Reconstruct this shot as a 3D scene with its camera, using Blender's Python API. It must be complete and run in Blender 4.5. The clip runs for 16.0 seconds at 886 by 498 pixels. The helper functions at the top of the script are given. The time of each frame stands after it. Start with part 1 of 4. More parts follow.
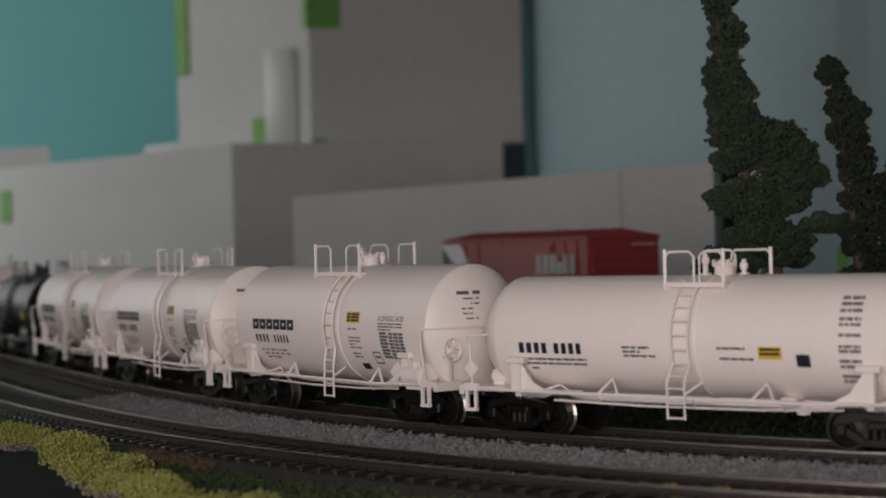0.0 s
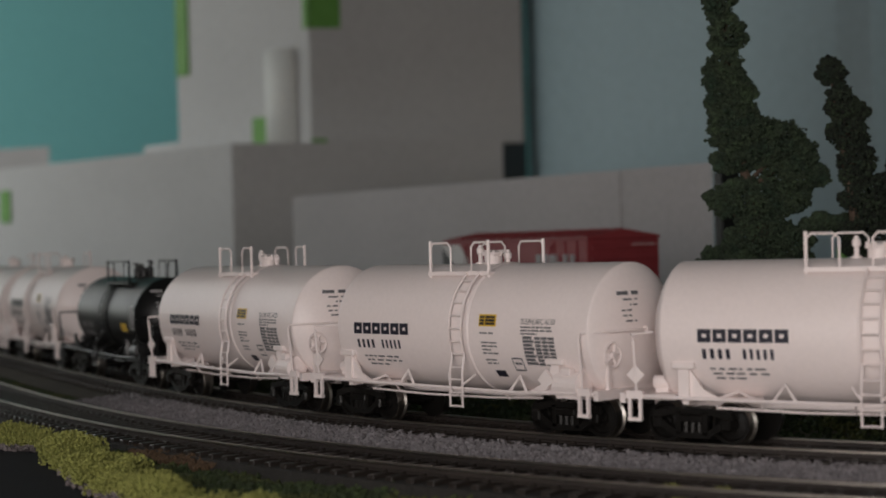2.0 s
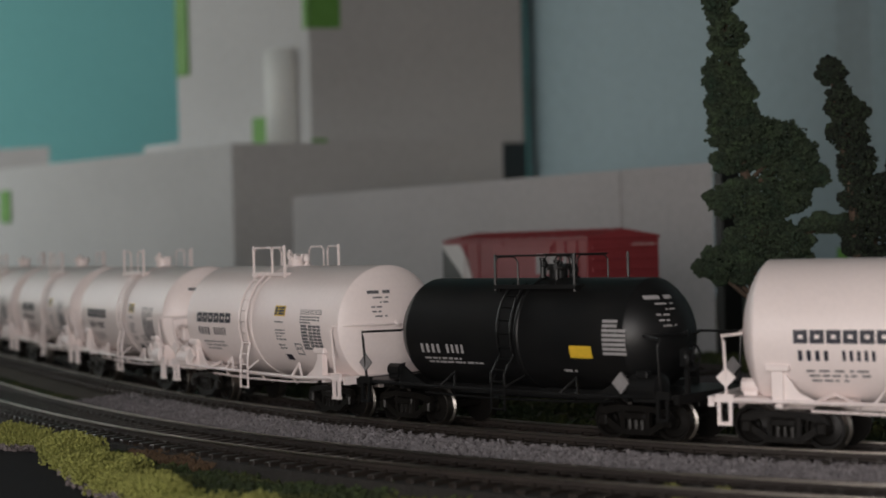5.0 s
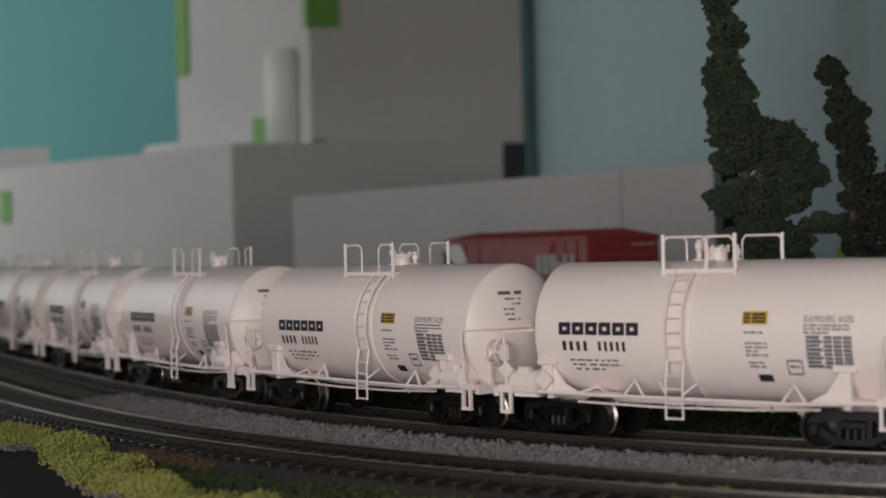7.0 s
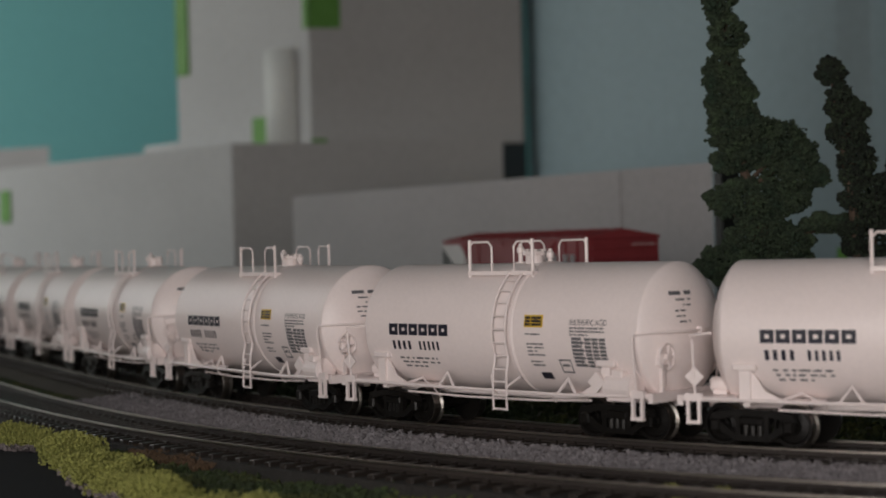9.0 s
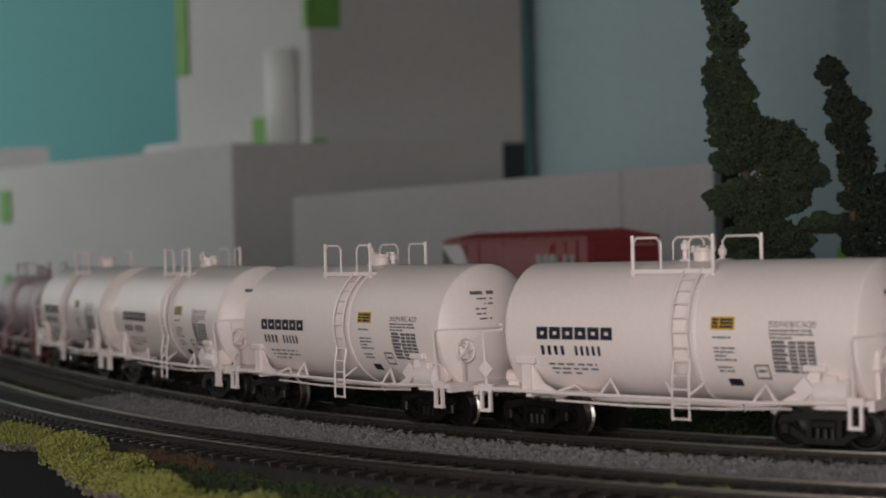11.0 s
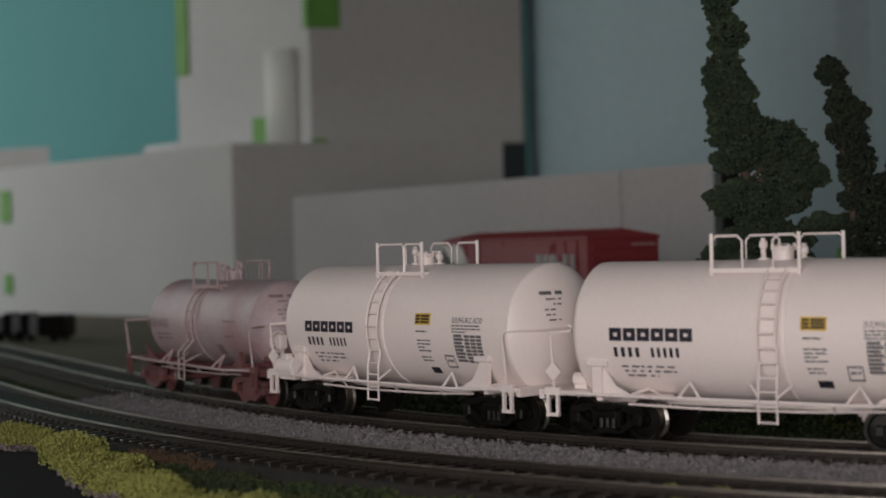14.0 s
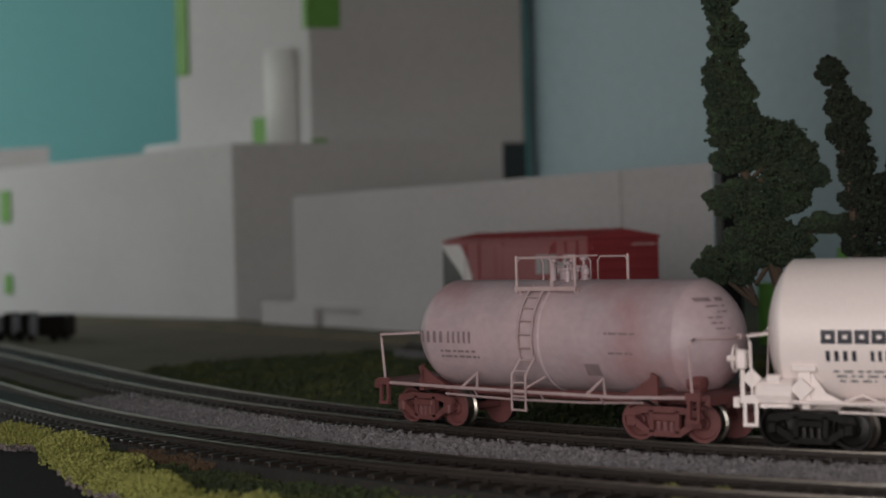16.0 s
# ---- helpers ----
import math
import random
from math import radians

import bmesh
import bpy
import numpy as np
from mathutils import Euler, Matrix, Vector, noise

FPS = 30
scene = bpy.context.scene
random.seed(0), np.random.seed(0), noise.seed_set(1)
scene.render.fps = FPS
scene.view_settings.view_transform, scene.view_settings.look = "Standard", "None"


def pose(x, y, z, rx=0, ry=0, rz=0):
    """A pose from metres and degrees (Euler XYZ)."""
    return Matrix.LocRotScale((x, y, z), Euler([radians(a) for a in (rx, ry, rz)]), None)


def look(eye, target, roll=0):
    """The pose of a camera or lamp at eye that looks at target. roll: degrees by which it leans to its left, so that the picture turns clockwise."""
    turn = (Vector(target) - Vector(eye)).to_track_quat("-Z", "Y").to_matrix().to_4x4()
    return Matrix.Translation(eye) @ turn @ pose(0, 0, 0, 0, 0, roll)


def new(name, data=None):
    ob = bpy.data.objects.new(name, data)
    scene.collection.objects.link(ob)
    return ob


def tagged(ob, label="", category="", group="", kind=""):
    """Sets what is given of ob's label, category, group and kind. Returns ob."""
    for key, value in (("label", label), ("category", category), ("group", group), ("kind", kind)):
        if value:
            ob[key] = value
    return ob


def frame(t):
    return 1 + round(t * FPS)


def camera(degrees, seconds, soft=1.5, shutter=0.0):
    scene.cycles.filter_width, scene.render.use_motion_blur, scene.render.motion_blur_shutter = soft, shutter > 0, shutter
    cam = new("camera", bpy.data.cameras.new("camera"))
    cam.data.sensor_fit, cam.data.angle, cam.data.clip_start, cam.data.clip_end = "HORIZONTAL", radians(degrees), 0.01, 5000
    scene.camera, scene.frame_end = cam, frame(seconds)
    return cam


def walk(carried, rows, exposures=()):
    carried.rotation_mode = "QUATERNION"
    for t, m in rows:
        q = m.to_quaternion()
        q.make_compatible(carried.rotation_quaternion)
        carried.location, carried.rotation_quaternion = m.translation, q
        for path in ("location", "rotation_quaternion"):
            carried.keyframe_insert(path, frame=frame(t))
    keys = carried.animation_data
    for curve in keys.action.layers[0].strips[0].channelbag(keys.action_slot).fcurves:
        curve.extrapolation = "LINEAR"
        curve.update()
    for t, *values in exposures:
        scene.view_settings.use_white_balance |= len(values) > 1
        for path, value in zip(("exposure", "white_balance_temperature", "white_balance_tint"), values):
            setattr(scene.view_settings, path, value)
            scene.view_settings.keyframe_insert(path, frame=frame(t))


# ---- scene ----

# the train's line on the plan: heading along the rails, by the distance s
LINE_X, LINE_Y, TURN0, TURN1, TURN2 = 0.0167, 0.42138, -0.76772, 2.08719, 3.27324
SPEED = 0.07893
S_FAR, S_NEAR = -0.36, 0.25
GAUGE = 0.0165


def heading(s):
    s = min(max(s, S_FAR), S_NEAR)
    return TURN0 + TURN1 * s + TURN2 * s * s


def build_line():
    step, table = 0.002, {}
    x, y = LINE_X, LINE_Y
    for i in range(0, 1000):
        table[i] = (x, y)
        a = heading((i + 0.5) * step)
        x, y = x + math.cos(a) * step, y + math.sin(a) * step
    x, y = LINE_X, LINE_Y
    for i in range(0, -1000, -1):
        table[i] = (x, y)
        a = heading((i - 0.5) * step)
        x, y = x - math.cos(a) * step, y - math.sin(a) * step
    return table


LINE = build_line()
PRINT_FIT = {"stretch": 1.0, "rise": 0.0}


def on_line(s, side=0.0, z=0.0):
    """The place at s along the train's track, side metres towards the viewer."""
    i = math.floor(s / 0.002)
    k = s / 0.002 - i
    x = LINE[i][0] * (1 - k) + LINE[i + 1][0] * k
    y = LINE[i][1] * (1 - k) + LINE[i + 1][1] * k
    a = heading(s)
    return Vector((x + side * math.sin(a), y - side * math.cos(a), z))


# ---- camera ----
cam = camera(30.85, 16.0, 1.8)
EYE = (0.0, 0.0, 0.04793)
AIM = (0.0, math.cos(-0.00301), 0.04793 + math.sin(-0.00301))
cam.data.dof.use_dof = True
cam.data.dof.focus_distance = 0.435
cam.data.dof.aperture_fstop = 19
walk(cam, [(0, look(EYE, AIM, -1.464)), (16, look(EYE, AIM, -1.464))], exposures=[(0, 0.02), (0.5, -0.03), (3.5, -0.05), (4.2, 0.0), (5.5, 0.20), (6.5, 0.22), (7.0, 0.14), (7.6, 0.02), (8.5, -0.03), (15.2, -0.05), (16, 0.06)])

# ---- world and light ----
world = bpy.data.worlds.new("world")
scene.world = world
world.use_nodes = True
sky = world.node_tree.nodes.new("ShaderNodeTexSky")
sky.sky_type, sky.sun_disc = "NISHITA", False
sky.sun_elevation, sky.sun_rotation = radians(35), radians(200)
world.node_tree.links.new(sky.outputs[0], world.node_tree.nodes["Background"].inputs[0])
world.node_tree.nodes["Background"].inputs[1].default_value = 0.08


def window_light(name, m, width, height, watts, colour):
    lamp = bpy.data.lights.new(name, "AREA")
    lamp.shape, lamp.size, lamp.size_y, lamp.energy, lamp.color = "RECTANGLE", width, height, watts, colour
    ob = new(name, lamp)
    ob.matrix_world = m
    return ob


# daylight in the openings of two windows, to the left of the layout and behind the viewer
window_light("window_light", look((-1.16, 1.52, 0.46), (-0.1, 1.40, 0.1)), 0.9, 0.8, 4.0, (1.0, 1.0, 0.94))
window_light("window_light", look((-0.14, -0.25, 0.13), (0.10, 0.40, 0.02)), 0.50, 0.32, 2.6, (1.0, 0.925, 0.905))

# ---- materials ----


def nodes_of(name):
    m = bpy.data.materials.new(name)
    m.use_nodes = True
    return m, m.node_tree.nodes, m.node_tree.links, m.node_tree.nodes["Principled BSDF"]


def surface(name, base, second=None, rough=0.6, metal=0.0, fine=600.0, coarse=40.0, mix=0.5, bump=0.15, depth=0.0003, third=None, grain=0.06, spec=0.5, vary=0.0):
    """Two tones mixed by a coarse noise, a fine grain over them, and a small relief."""
    m, n, l, p = nodes_of(name)
    second = second or tuple(c * 0.82 for c in base)
    co = n.new("ShaderNodeTexCoord")
    big = n.new("ShaderNodeTexNoise")
    big.inputs["Scale"].default_value, big.inputs["Detail"].default_value = coarse, 6
    small = n.new("ShaderNodeTexNoise")
    small.inputs["Scale"].default_value, small.inputs["Detail"].default_value = fine, 4
    for t in (big, small):
        l.new(co.outputs["Object"], t.inputs["Vector"])
    ramp = n.new("ShaderNodeValToRGB")
    ramp.color_ramp.elements[0].position, ramp.color_ramp.elements[1].position = 0.5 - mix / 2, 0.5 + mix / 2
    ramp.color_ramp.elements[0].color, ramp.color_ramp.elements[1].color = (*base, 1), (*second, 1)
    if third:
        e = ramp.color_ramp.elements.new(0.5)
        e.color = (*third, 1)
    l.new(big.outputs[0], ramp.inputs[0])
    hsv = n.new("ShaderNodeHueSaturation")
    span = n.new("ShaderNodeMapRange")
    span.inputs["From Min"].default_value, span.inputs["From Max"].default_value = 0.3, 0.7
    span.inputs["To Min"].default_value, span.inputs["To Max"].default_value = 1 - grain, 1 + grain
    l.new(small.outputs[0], span.inputs[0])
    value = span.outputs[0]
    if vary:
        info = n.new("ShaderNodeObjectInfo")
        geo = n.new("ShaderNodeNewGeometry")
        add = n.new("ShaderNodeMath")
        l.new(info.outputs["Random"], add.inputs[0])
        l.new(geo.outputs["Random Per Island"], add.inputs[1])
        vr = n.new("ShaderNodeMapRange")
        vr.inputs["From Max"].default_value = 2.0
        vr.inputs["To Min"].default_value, vr.inputs["To Max"].default_value = 1 - vary, 1 + vary
        l.new(add.outputs[0], vr.inputs[0])
        mul = n.new("ShaderNodeMath")
        mul.operation = "MULTIPLY"
        l.new(value, mul.inputs[0])
        l.new(vr.outputs[0], mul.inputs[1])
        value = mul.outputs[0]
    l.new(value, hsv.inputs["Value"])
    l.new(ramp.outputs[0], hsv.inputs["Color"])
    l.new(hsv.outputs[0], p.inputs["Base Color"])
    rr = n.new("ShaderNodeMapRange")
    rr.inputs["To Min"].default_value, rr.inputs["To Max"].default_value = max(rough - 0.08, 0.02), min(rough + 0.08, 1)
    l.new(big.outputs[0], rr.inputs[0])
    l.new(rr.outputs[0], p.inputs["Roughness"])
    p.inputs["Metallic"].default_value = metal
    p.inputs["Specular IOR Level"].default_value = spec
    b = n.new("ShaderNodeBump")
    b.inputs["Strength"].default_value, b.inputs["Distance"].default_value = bump, depth
    l.new(small.outputs[0], b.inputs["Height"])
    l.new(b.outputs[0], p.inputs["Normal"])
    return m


M = {
    "white": surface("white_car_paint", (0.88, 0.785, 0.76), (0.83, 0.738, 0.715), 0.40, fine=900, coarse=30, bump=0.03, depth=0.0001, grain=0.02),
    "black": surface("black_car_paint", (0.006, 0.0068, 0.0075), (0.011, 0.0105, 0.010), 0.40, fine=900, coarse=60, bump=0.05, depth=0.0001, spec=0.35),
    "pink": surface("faded_pink_grey_paint", (0.52, 0.39, 0.405), (0.36, 0.20, 0.205), 0.5, fine=500, coarse=30, mix=0.36, third=(0.42, 0.33, 0.355), bump=0.08, grain=0.06),
    "pinktrim": surface("pale_pink_trim_paint", (0.50, 0.40, 0.40), (0.40, 0.28, 0.28), 0.6, fine=700, coarse=150, bump=0.05),
    "oxide": surface("red_oxide_paint", (0.17, 0.060, 0.058), (0.11, 0.042, 0.040), 0.6, fine=700, coarse=120, bump=0.1),
    "truck": surface("black_plastic", (0.006, 0.0055, 0.005), (0.009, 0.008, 0.007), 0.36, fine=900, coarse=200, bump=0.15, spec=0.3),
    "steel": surface("bright_wheel_steel", (0.36, 0.34, 0.31), (0.24, 0.22, 0.20), 0.32, 1.0, fine=1200, coarse=200, bump=0.03),
    "rail": surface("nickel_rail", (0.58, 0.54, 0.48), (0.44, 0.40, 0.35), 0.32, 1.0, fine=800, coarse=60, bump=0.04),
    "railside": surface("weathered_rail_side", (0.040, 0.032, 0.027), (0.022, 0.018, 0.016), 0.6, 0.0, fine=800, coarse=90, spec=0.3),
    "tie": surface("dark_brown_tie_plastic", (0.030, 0.024, 0.020), (0.016, 0.013, 0.011), 0.40, fine=900, coarse=150, vary=0.25),
    "dark": surface("navy_print", (0.012, 0.012, 0.024), (0.018, 0.018, 0.03), 0.5, fine=900, coarse=90),
    "ink": surface("grey_print", (0.10, 0.10, 0.11), (0.14, 0.14, 0.145), 0.5, fine=900, coarse=90),
    "paleink": surface("white_print", (0.62, 0.60, 0.58), (0.55, 0.53, 0.52), 0.5, fine=900, coarse=90),
    "dimprint": surface("dull_white_print", (0.36, 0.35, 0.35), (0.30, 0.29, 0.29), 0.6, fine=900, coarse=300),
    "greyplate": surface("worn_grey_plate", (0.26, 0.25, 0.25), (0.18, 0.17, 0.17), 0.6, fine=900, coarse=300),
    "fadedprint": surface("worn_grey_violet_print", (0.19, 0.14, 0.15), (0.26, 0.19, 0.20), 0.6, fine=900, coarse=300),
    "yellow": surface("yellow_print", (0.72, 0.47, 0.04), (0.66, 0.42, 0.03), 0.5, fine=900, coarse=90),
    "boxred": surface("boxcar_red", (0.26, 0.034, 0.040), (0.21, 0.030, 0.034), 0.55, fine=700, coarse=60),
    "foam": surface("white_foam_board", (0.645, 0.65, 0.65), (0.585, 0.59, 0.59), 0.8, fine=300, coarse=8, bump=0.1),
    "card": surface("grey_white_card", (0.48, 0.468, 0.472), (0.43, 0.42, 0.423), 0.82, fine=300, coarse=9, bump=0.1),
    "tape": surface("green_masking_tape", (0.16, 0.42, 0.07), (0.12, 0.34, 0.05), 0.6, fine=400, coarse=70),
    "paper": surface("white_paper", (0.80, 0.81, 0.78), (0.75, 0.76, 0.74), 0.7, fine=300, coarse=20, bump=0.05),
    "teal": surface("teal_wall_paint", (0.25, 0.68, 0.70), (0.22, 0.62, 0.64), 0.7, fine=160, coarse=3, bump=0.1),
    "skyboard": surface("blue_grey_backdrop_paint", (0.45, 0.575, 0.62), (0.405, 0.52, 0.565), 0.75, fine=160, coarse=3, bump=0.08),
    "plaster": surface("grey_room_panelling", (0.20, 0.20, 0.205), (0.165, 0.165, 0.17), 0.8, fine=100, coarse=3),
    # shade of the gap beside the tower, put into a flat dark colour
    "gapshade": surface("painted_gap_shade", (0.085, 0.100, 0.108), (0.07, 0.082, 0.09), 0.8, fine=300, coarse=20),
    "board": surface("brown_board", (0.22, 0.17, 0.12), (0.15, 0.12, 0.085), 0.7, fine=300, coarse=30),
    "ground": surface("olive_brown_layout_ground", (0.125, 0.105, 0.060), (0.085, 0.078, 0.045), 0.85, fine=700, coarse=18, bump=0.35, depth=0.0006, grain=0.2),
    "floor": surface("grey_floor", (0.16, 0.14, 0.12), (0.12, 0.105, 0.09), 0.6, fine=120, coarse=4),
    "ballast": surface("grey_ballast", (0.215, 0.20, 0.205), (0.13, 0.12, 0.125), 0.8, fine=1200, coarse=300, vary=0.65),
    "bed": surface("ballast_bed", (0.12, 0.112, 0.115), (0.085, 0.08, 0.082), 0.85, fine=1200, coarse=300, bump=0.6, depth=0.0008, grain=0.25),
    "earth": surface("dark_brown_earth", (0.075, 0.060, 0.042), (0.05, 0.045, 0.030), 0.9, fine=1200, coarse=80, bump=0.6, depth=0.0008, grain=0.25),
    "cinder": surface("black_cinder_bed", (0.028, 0.024, 0.020), (0.018, 0.016, 0.013), 0.9, fine=1200, coarse=80, bump=0.6, depth=0.0008, grain=0.3),
    "turf": surface("dark_green_turf", (0.042, 0.064, 0.018), (0.115, 0.120, 0.032), 0.9, fine=1200, coarse=60, third=(0.034, 0.050, 0.016), bump=0.5, depth=0.0008, grain=0.3, vary=0.45),
    "rust": surface("rust_brown_turf", (0.115, 0.066, 0.036), (0.07, 0.048, 0.024), 0.9, fine=1200, coarse=90, bump=0.5, depth=0.0008, grain=0.3, vary=0.4),
    "bush": surface("yellow_green_foam", (0.30, 0.30, 0.080), (0.21, 0.225, 0.055), 0.9, fine=1500, coarse=200, bump=0.4, grain=0.25, vary=0.35),
    "needle": surface("dark_green_tree_foam", (0.011, 0.028, 0.015), (0.036, 0.060, 0.028), 0.9, fine=1500, coarse=160, third=(0.022, 0.034, 0.018), bump=0.4, grain=0.45, vary=0.9),
    "bark": surface("brown_bark", (0.09, 0.06, 0.04), (0.06, 0.04, 0.028), 0.85, fine=800, coarse=90, bump=0.5),
    "asphalt": surface("dark_asphalt", (0.018, 0.018, 0.021), (0.027, 0.026, 0.028), 0.92, fine=1500, coarse=60, bump=0.4, depth=0.0004, grain=0.2, spec=0.1),
    "rubble": surface("pale_broken_plaster", (0.30, 0.25, 0.24), (0.14, 0.12, 0.125), 0.85, fine=1200, coarse=300, vary=0.6),
    "chrome": surface("pale_grey_plastic", (0.22, 0.23, 0.25), (0.16, 0.17, 0.19), 0.4, fine=600, coarse=90),
}

# ---- building blocks ----


def link_mesh(name, bm, material, parent=None, label="", smooth=False):
    me = bpy.data.meshes.new(name)
    bm.to_mesh(me)
    bm.free()
    me.materials.append(material)
    if smooth:
        me.shade_smooth()
    ob = new(name, me)
    if parent:
        ob.parent = parent
    if label:
        ob["label"] = label
    return ob


part = link_mesh


def add_box(bm, x0, x1, y0, y1, z0, z1, m=None, bevel=0.0):
    made = bmesh.ops.create_cube(bm, size=1.0, matrix=Matrix.LocRotScale(((x0 + x1) / 2, (y0 + y1) / 2, (z0 + z1) / 2), None, (abs(x1 - x0), abs(y1 - y0), abs(z1 - z0))))
    vs = made["verts"]
    if bevel:
        es = list({e for v in vs for e in v.link_edges})
        out = bmesh.ops.bevel(bm, geom=es, offset=bevel, segments=1, affect="EDGES", clamp_overlap=True)
        vs = list({v for f in out["faces"] for v in f.verts} | {v for v in vs if v.is_valid})
    if m:
        bmesh.ops.transform(bm, matrix=m, verts=vs)
    return bm


def add_tube(bm, points, radius, sides=6, caps=True):
    """A round rod along a line of points."""
    pts = [Vector(p) for p in points]
    rings = []
    for i, p in enumerate(pts):
        d = (pts[min(i + 1, len(pts) - 1)] - pts[max(i - 1, 0)]).normalized()
        a = d.cross(Vector((0, 0, 1)))
        if a.length < 0.05:
            a = d.cross(Vector((1, 0, 0)))
        a.normalize()
        b = d.cross(a)
        rings.append([bm.verts.new(p + radius * (a * math.cos(t) + b * math.sin(t))) for t in (2 * math.pi * k / sides for k in range(sides))])
    for r, q in zip(rings, rings[1:]):
        for k in range(sides):
            bm.faces.new((r[k], r[(k + 1) % sides], q[(k + 1) % sides], q[k]))
    if caps:
        bm.faces.new(rings[0][::-1])
        bm.faces.new(rings[-1])
    return bm


def add_lathe(bm, profile, m, sides=24):
    """A turned body: (radius, height) pairs about the z axis, set by m."""
    rings = []
    for r, h in profile:
        if r < 1e-7:
            rings.append([bm.verts.new(m @ Vector((0, 0, h)))])
        else:
            rings.append([bm.verts.new(m @ Vector((r * math.cos(t), r * math.sin(t), h))) for t in (2 * math.pi * k / sides for k in range(sides))])
    for r, q in zip(rings, rings[1:]):
        for k in range(sides):
            a, b = r[k % len(r)], r[(k + 1) % len(r)]
            c, d = q[(k + 1) % len(q)], q[k % len(q)]
            f = [v for i, v in enumerate((a, b, c, d)) if v not in (a, b, c, d)[:i]]
            if len(f) > 2:
                bm.faces.new(f)
    bmesh.ops.recalc_face_normals(bm, faces=bm.faces)
    return bm


ALONG_X = Matrix.Rotation(radians(90), 4, "Y")
ALONG_Y = Matrix.Rotation(radians(-90), 4, "X")


def add_prism(bm, outline, y0, y1, m=None):
    """An outline in x and z, pulled from y0 to y1."""
    a = [bm.verts.new((x, y0, z)) for x, z in outline]
    b = [bm.verts.new((x, y1, z)) for x, z in outline]
    n = len(outline)
    bm.faces.new(a)
    bm.faces.new(b[::-1])
    for i in range(n):
        bm.faces.new((a[i], b[i], b[(i + 1) % n], a[(i + 1) % n]))
    bmesh.ops.recalc_face_normals(bm, faces=bm.faces)
    if m:
        bmesh.ops.transform(bm, matrix=m, verts=a + b)
    return bm


def nb():
    return bmesh.new()


def scatter_mesh(name, places, sizes, material, parent=None, seed=3, flat=1.0):
    """Many small uneven grains as one mesh."""
    rng = np.random.default_rng(seed)
    base = np.array([(1, 0, 0), (0, 1, 0), (-1, 0, 0), (0, -1, 0), (0, 0, 1), (0, 0, -1)], float)
    tri = np.array([(0, 1, 4), (1, 2, 4), (2, 3, 4), (3, 0, 4), (1, 0, 5), (2, 1, 5), (3, 2, 5), (0, 3, 5)])
    n = len(places)
    q = rng.normal(size=(n, 4))
    q /= np.linalg.norm(q, axis=1)[:, None]
    w, x, y, z = q.T
    rot = np.stack([1 - 2 * (y * y + z * z), 2 * (x * y - z * w), 2 * (x * z + y * w), 2 * (x * y + z * w), 1 - 2 * (x * x + z * z), 2 * (y * z - x * w), 2 * (x * z - y * w), 2 * (y * z + x * w), 1 - 2 * (x * x + y * y)], 1).reshape(n, 3, 3)
    v = base[None] * rng.uniform(0.65, 1.25, size=(n, 6, 1)) * np.asarray(sizes)[:, None, None]
    v = np.einsum("nij,nkj->nki", rot, v)
    v[:, :, 2] *= flat
    v += np.asarray(places)[:, None, :]
    faces = (tri[None] + 6 * np.arange(n)[:, None, None]).reshape(-1, 3)
    me = bpy.data.meshes.new(name)
    me.from_pydata(v.reshape(-1, 3).tolist(), [], faces.tolist())
    me.materials.append(material)
    ob = new(name, me)
    ob.parent = parent
    return ob

# ---- the room and the layout's table ----
GROUND = -0.0085


def setting(ob, label, category):
    return tagged(ob, label, category, kind="structure")


def slab(name, x0, x1, y0, y1, z0, z1, material, label, category, m=None):
    return setting(link_mesh(name, add_box(nb(), x0, x1, y0, y1, z0, z1, m), material), label, category)


RX0, RX1, RY0, RY1, RZ0, RZ1 = -1.2, 2.2, -0.29, 2.3, -1.0, 1.5
slab("floor", RX0 - 0.1, RX1 + 0.1, RY0 - 0.1, RY1 + 0.1, RZ0 - 0.1, RZ0, M["floor"], "plain grey floor of the layout room", "floor")
slab("ceiling", RX0 - 0.1, RX1 + 0.1, RY0 - 0.1, RY1 + 0.1, RZ1, RZ1 + 0.1, M["plaster"], "plain dark ceiling of the layout room", "ceiling")
slab("wall_north", RX0 - 0.1, RX1 + 0.1, RY1, RY1 + 0.1, RZ0, RZ1, M["teal"], "teal painted wall behind the layout", "wall")
south = nb()
for box in ((RX0 - 0.1, -0.42, RZ0, RZ1), (0.14, RX1 + 0.1, RZ0, RZ1), (-0.42, 0.14, RZ0, -0.05), (-0.42, 0.14, 0.31, RZ1)):
    add_box(south, box[0], box[1], RY0 - 0.1, RY0, box[2], box[3])
setting(link_mesh("wall_south", south, M["plaster"]), "plain grey wall with a window, behind the viewer", "wall")
slab("wall_east", RX1, RX1 + 0.1, RY0, RY1, RZ0, RZ1, M["plaster"], "plain grey side wall of the room", "wall")
west = nb()
for box in ((RY0, 1.05, RZ0, RZ1), (1.99, RY1, RZ0, RZ1), (1.05, 1.99, RZ0, 0.04), (1.05, 1.99, 0.90, RZ1)):
    add_box(west, RX0 - 0.1, RX0, box[0], box[1], box[2], box[3])
setting(link_mesh("wall_west", west, M["plaster"]), "plain grey side wall with a window opening", "wall")
slab("ground", -1.18, 1.9, 0.02, 2.2, -0.06, GROUND, M["ground"], "olive brown flat ground of the model layout", "ground")
slab("table_leg", -1.15, -1.05, 0.2, 0.3, RZ0, -0.06, M["board"], "plain wooden leg under the layout table", "leg")
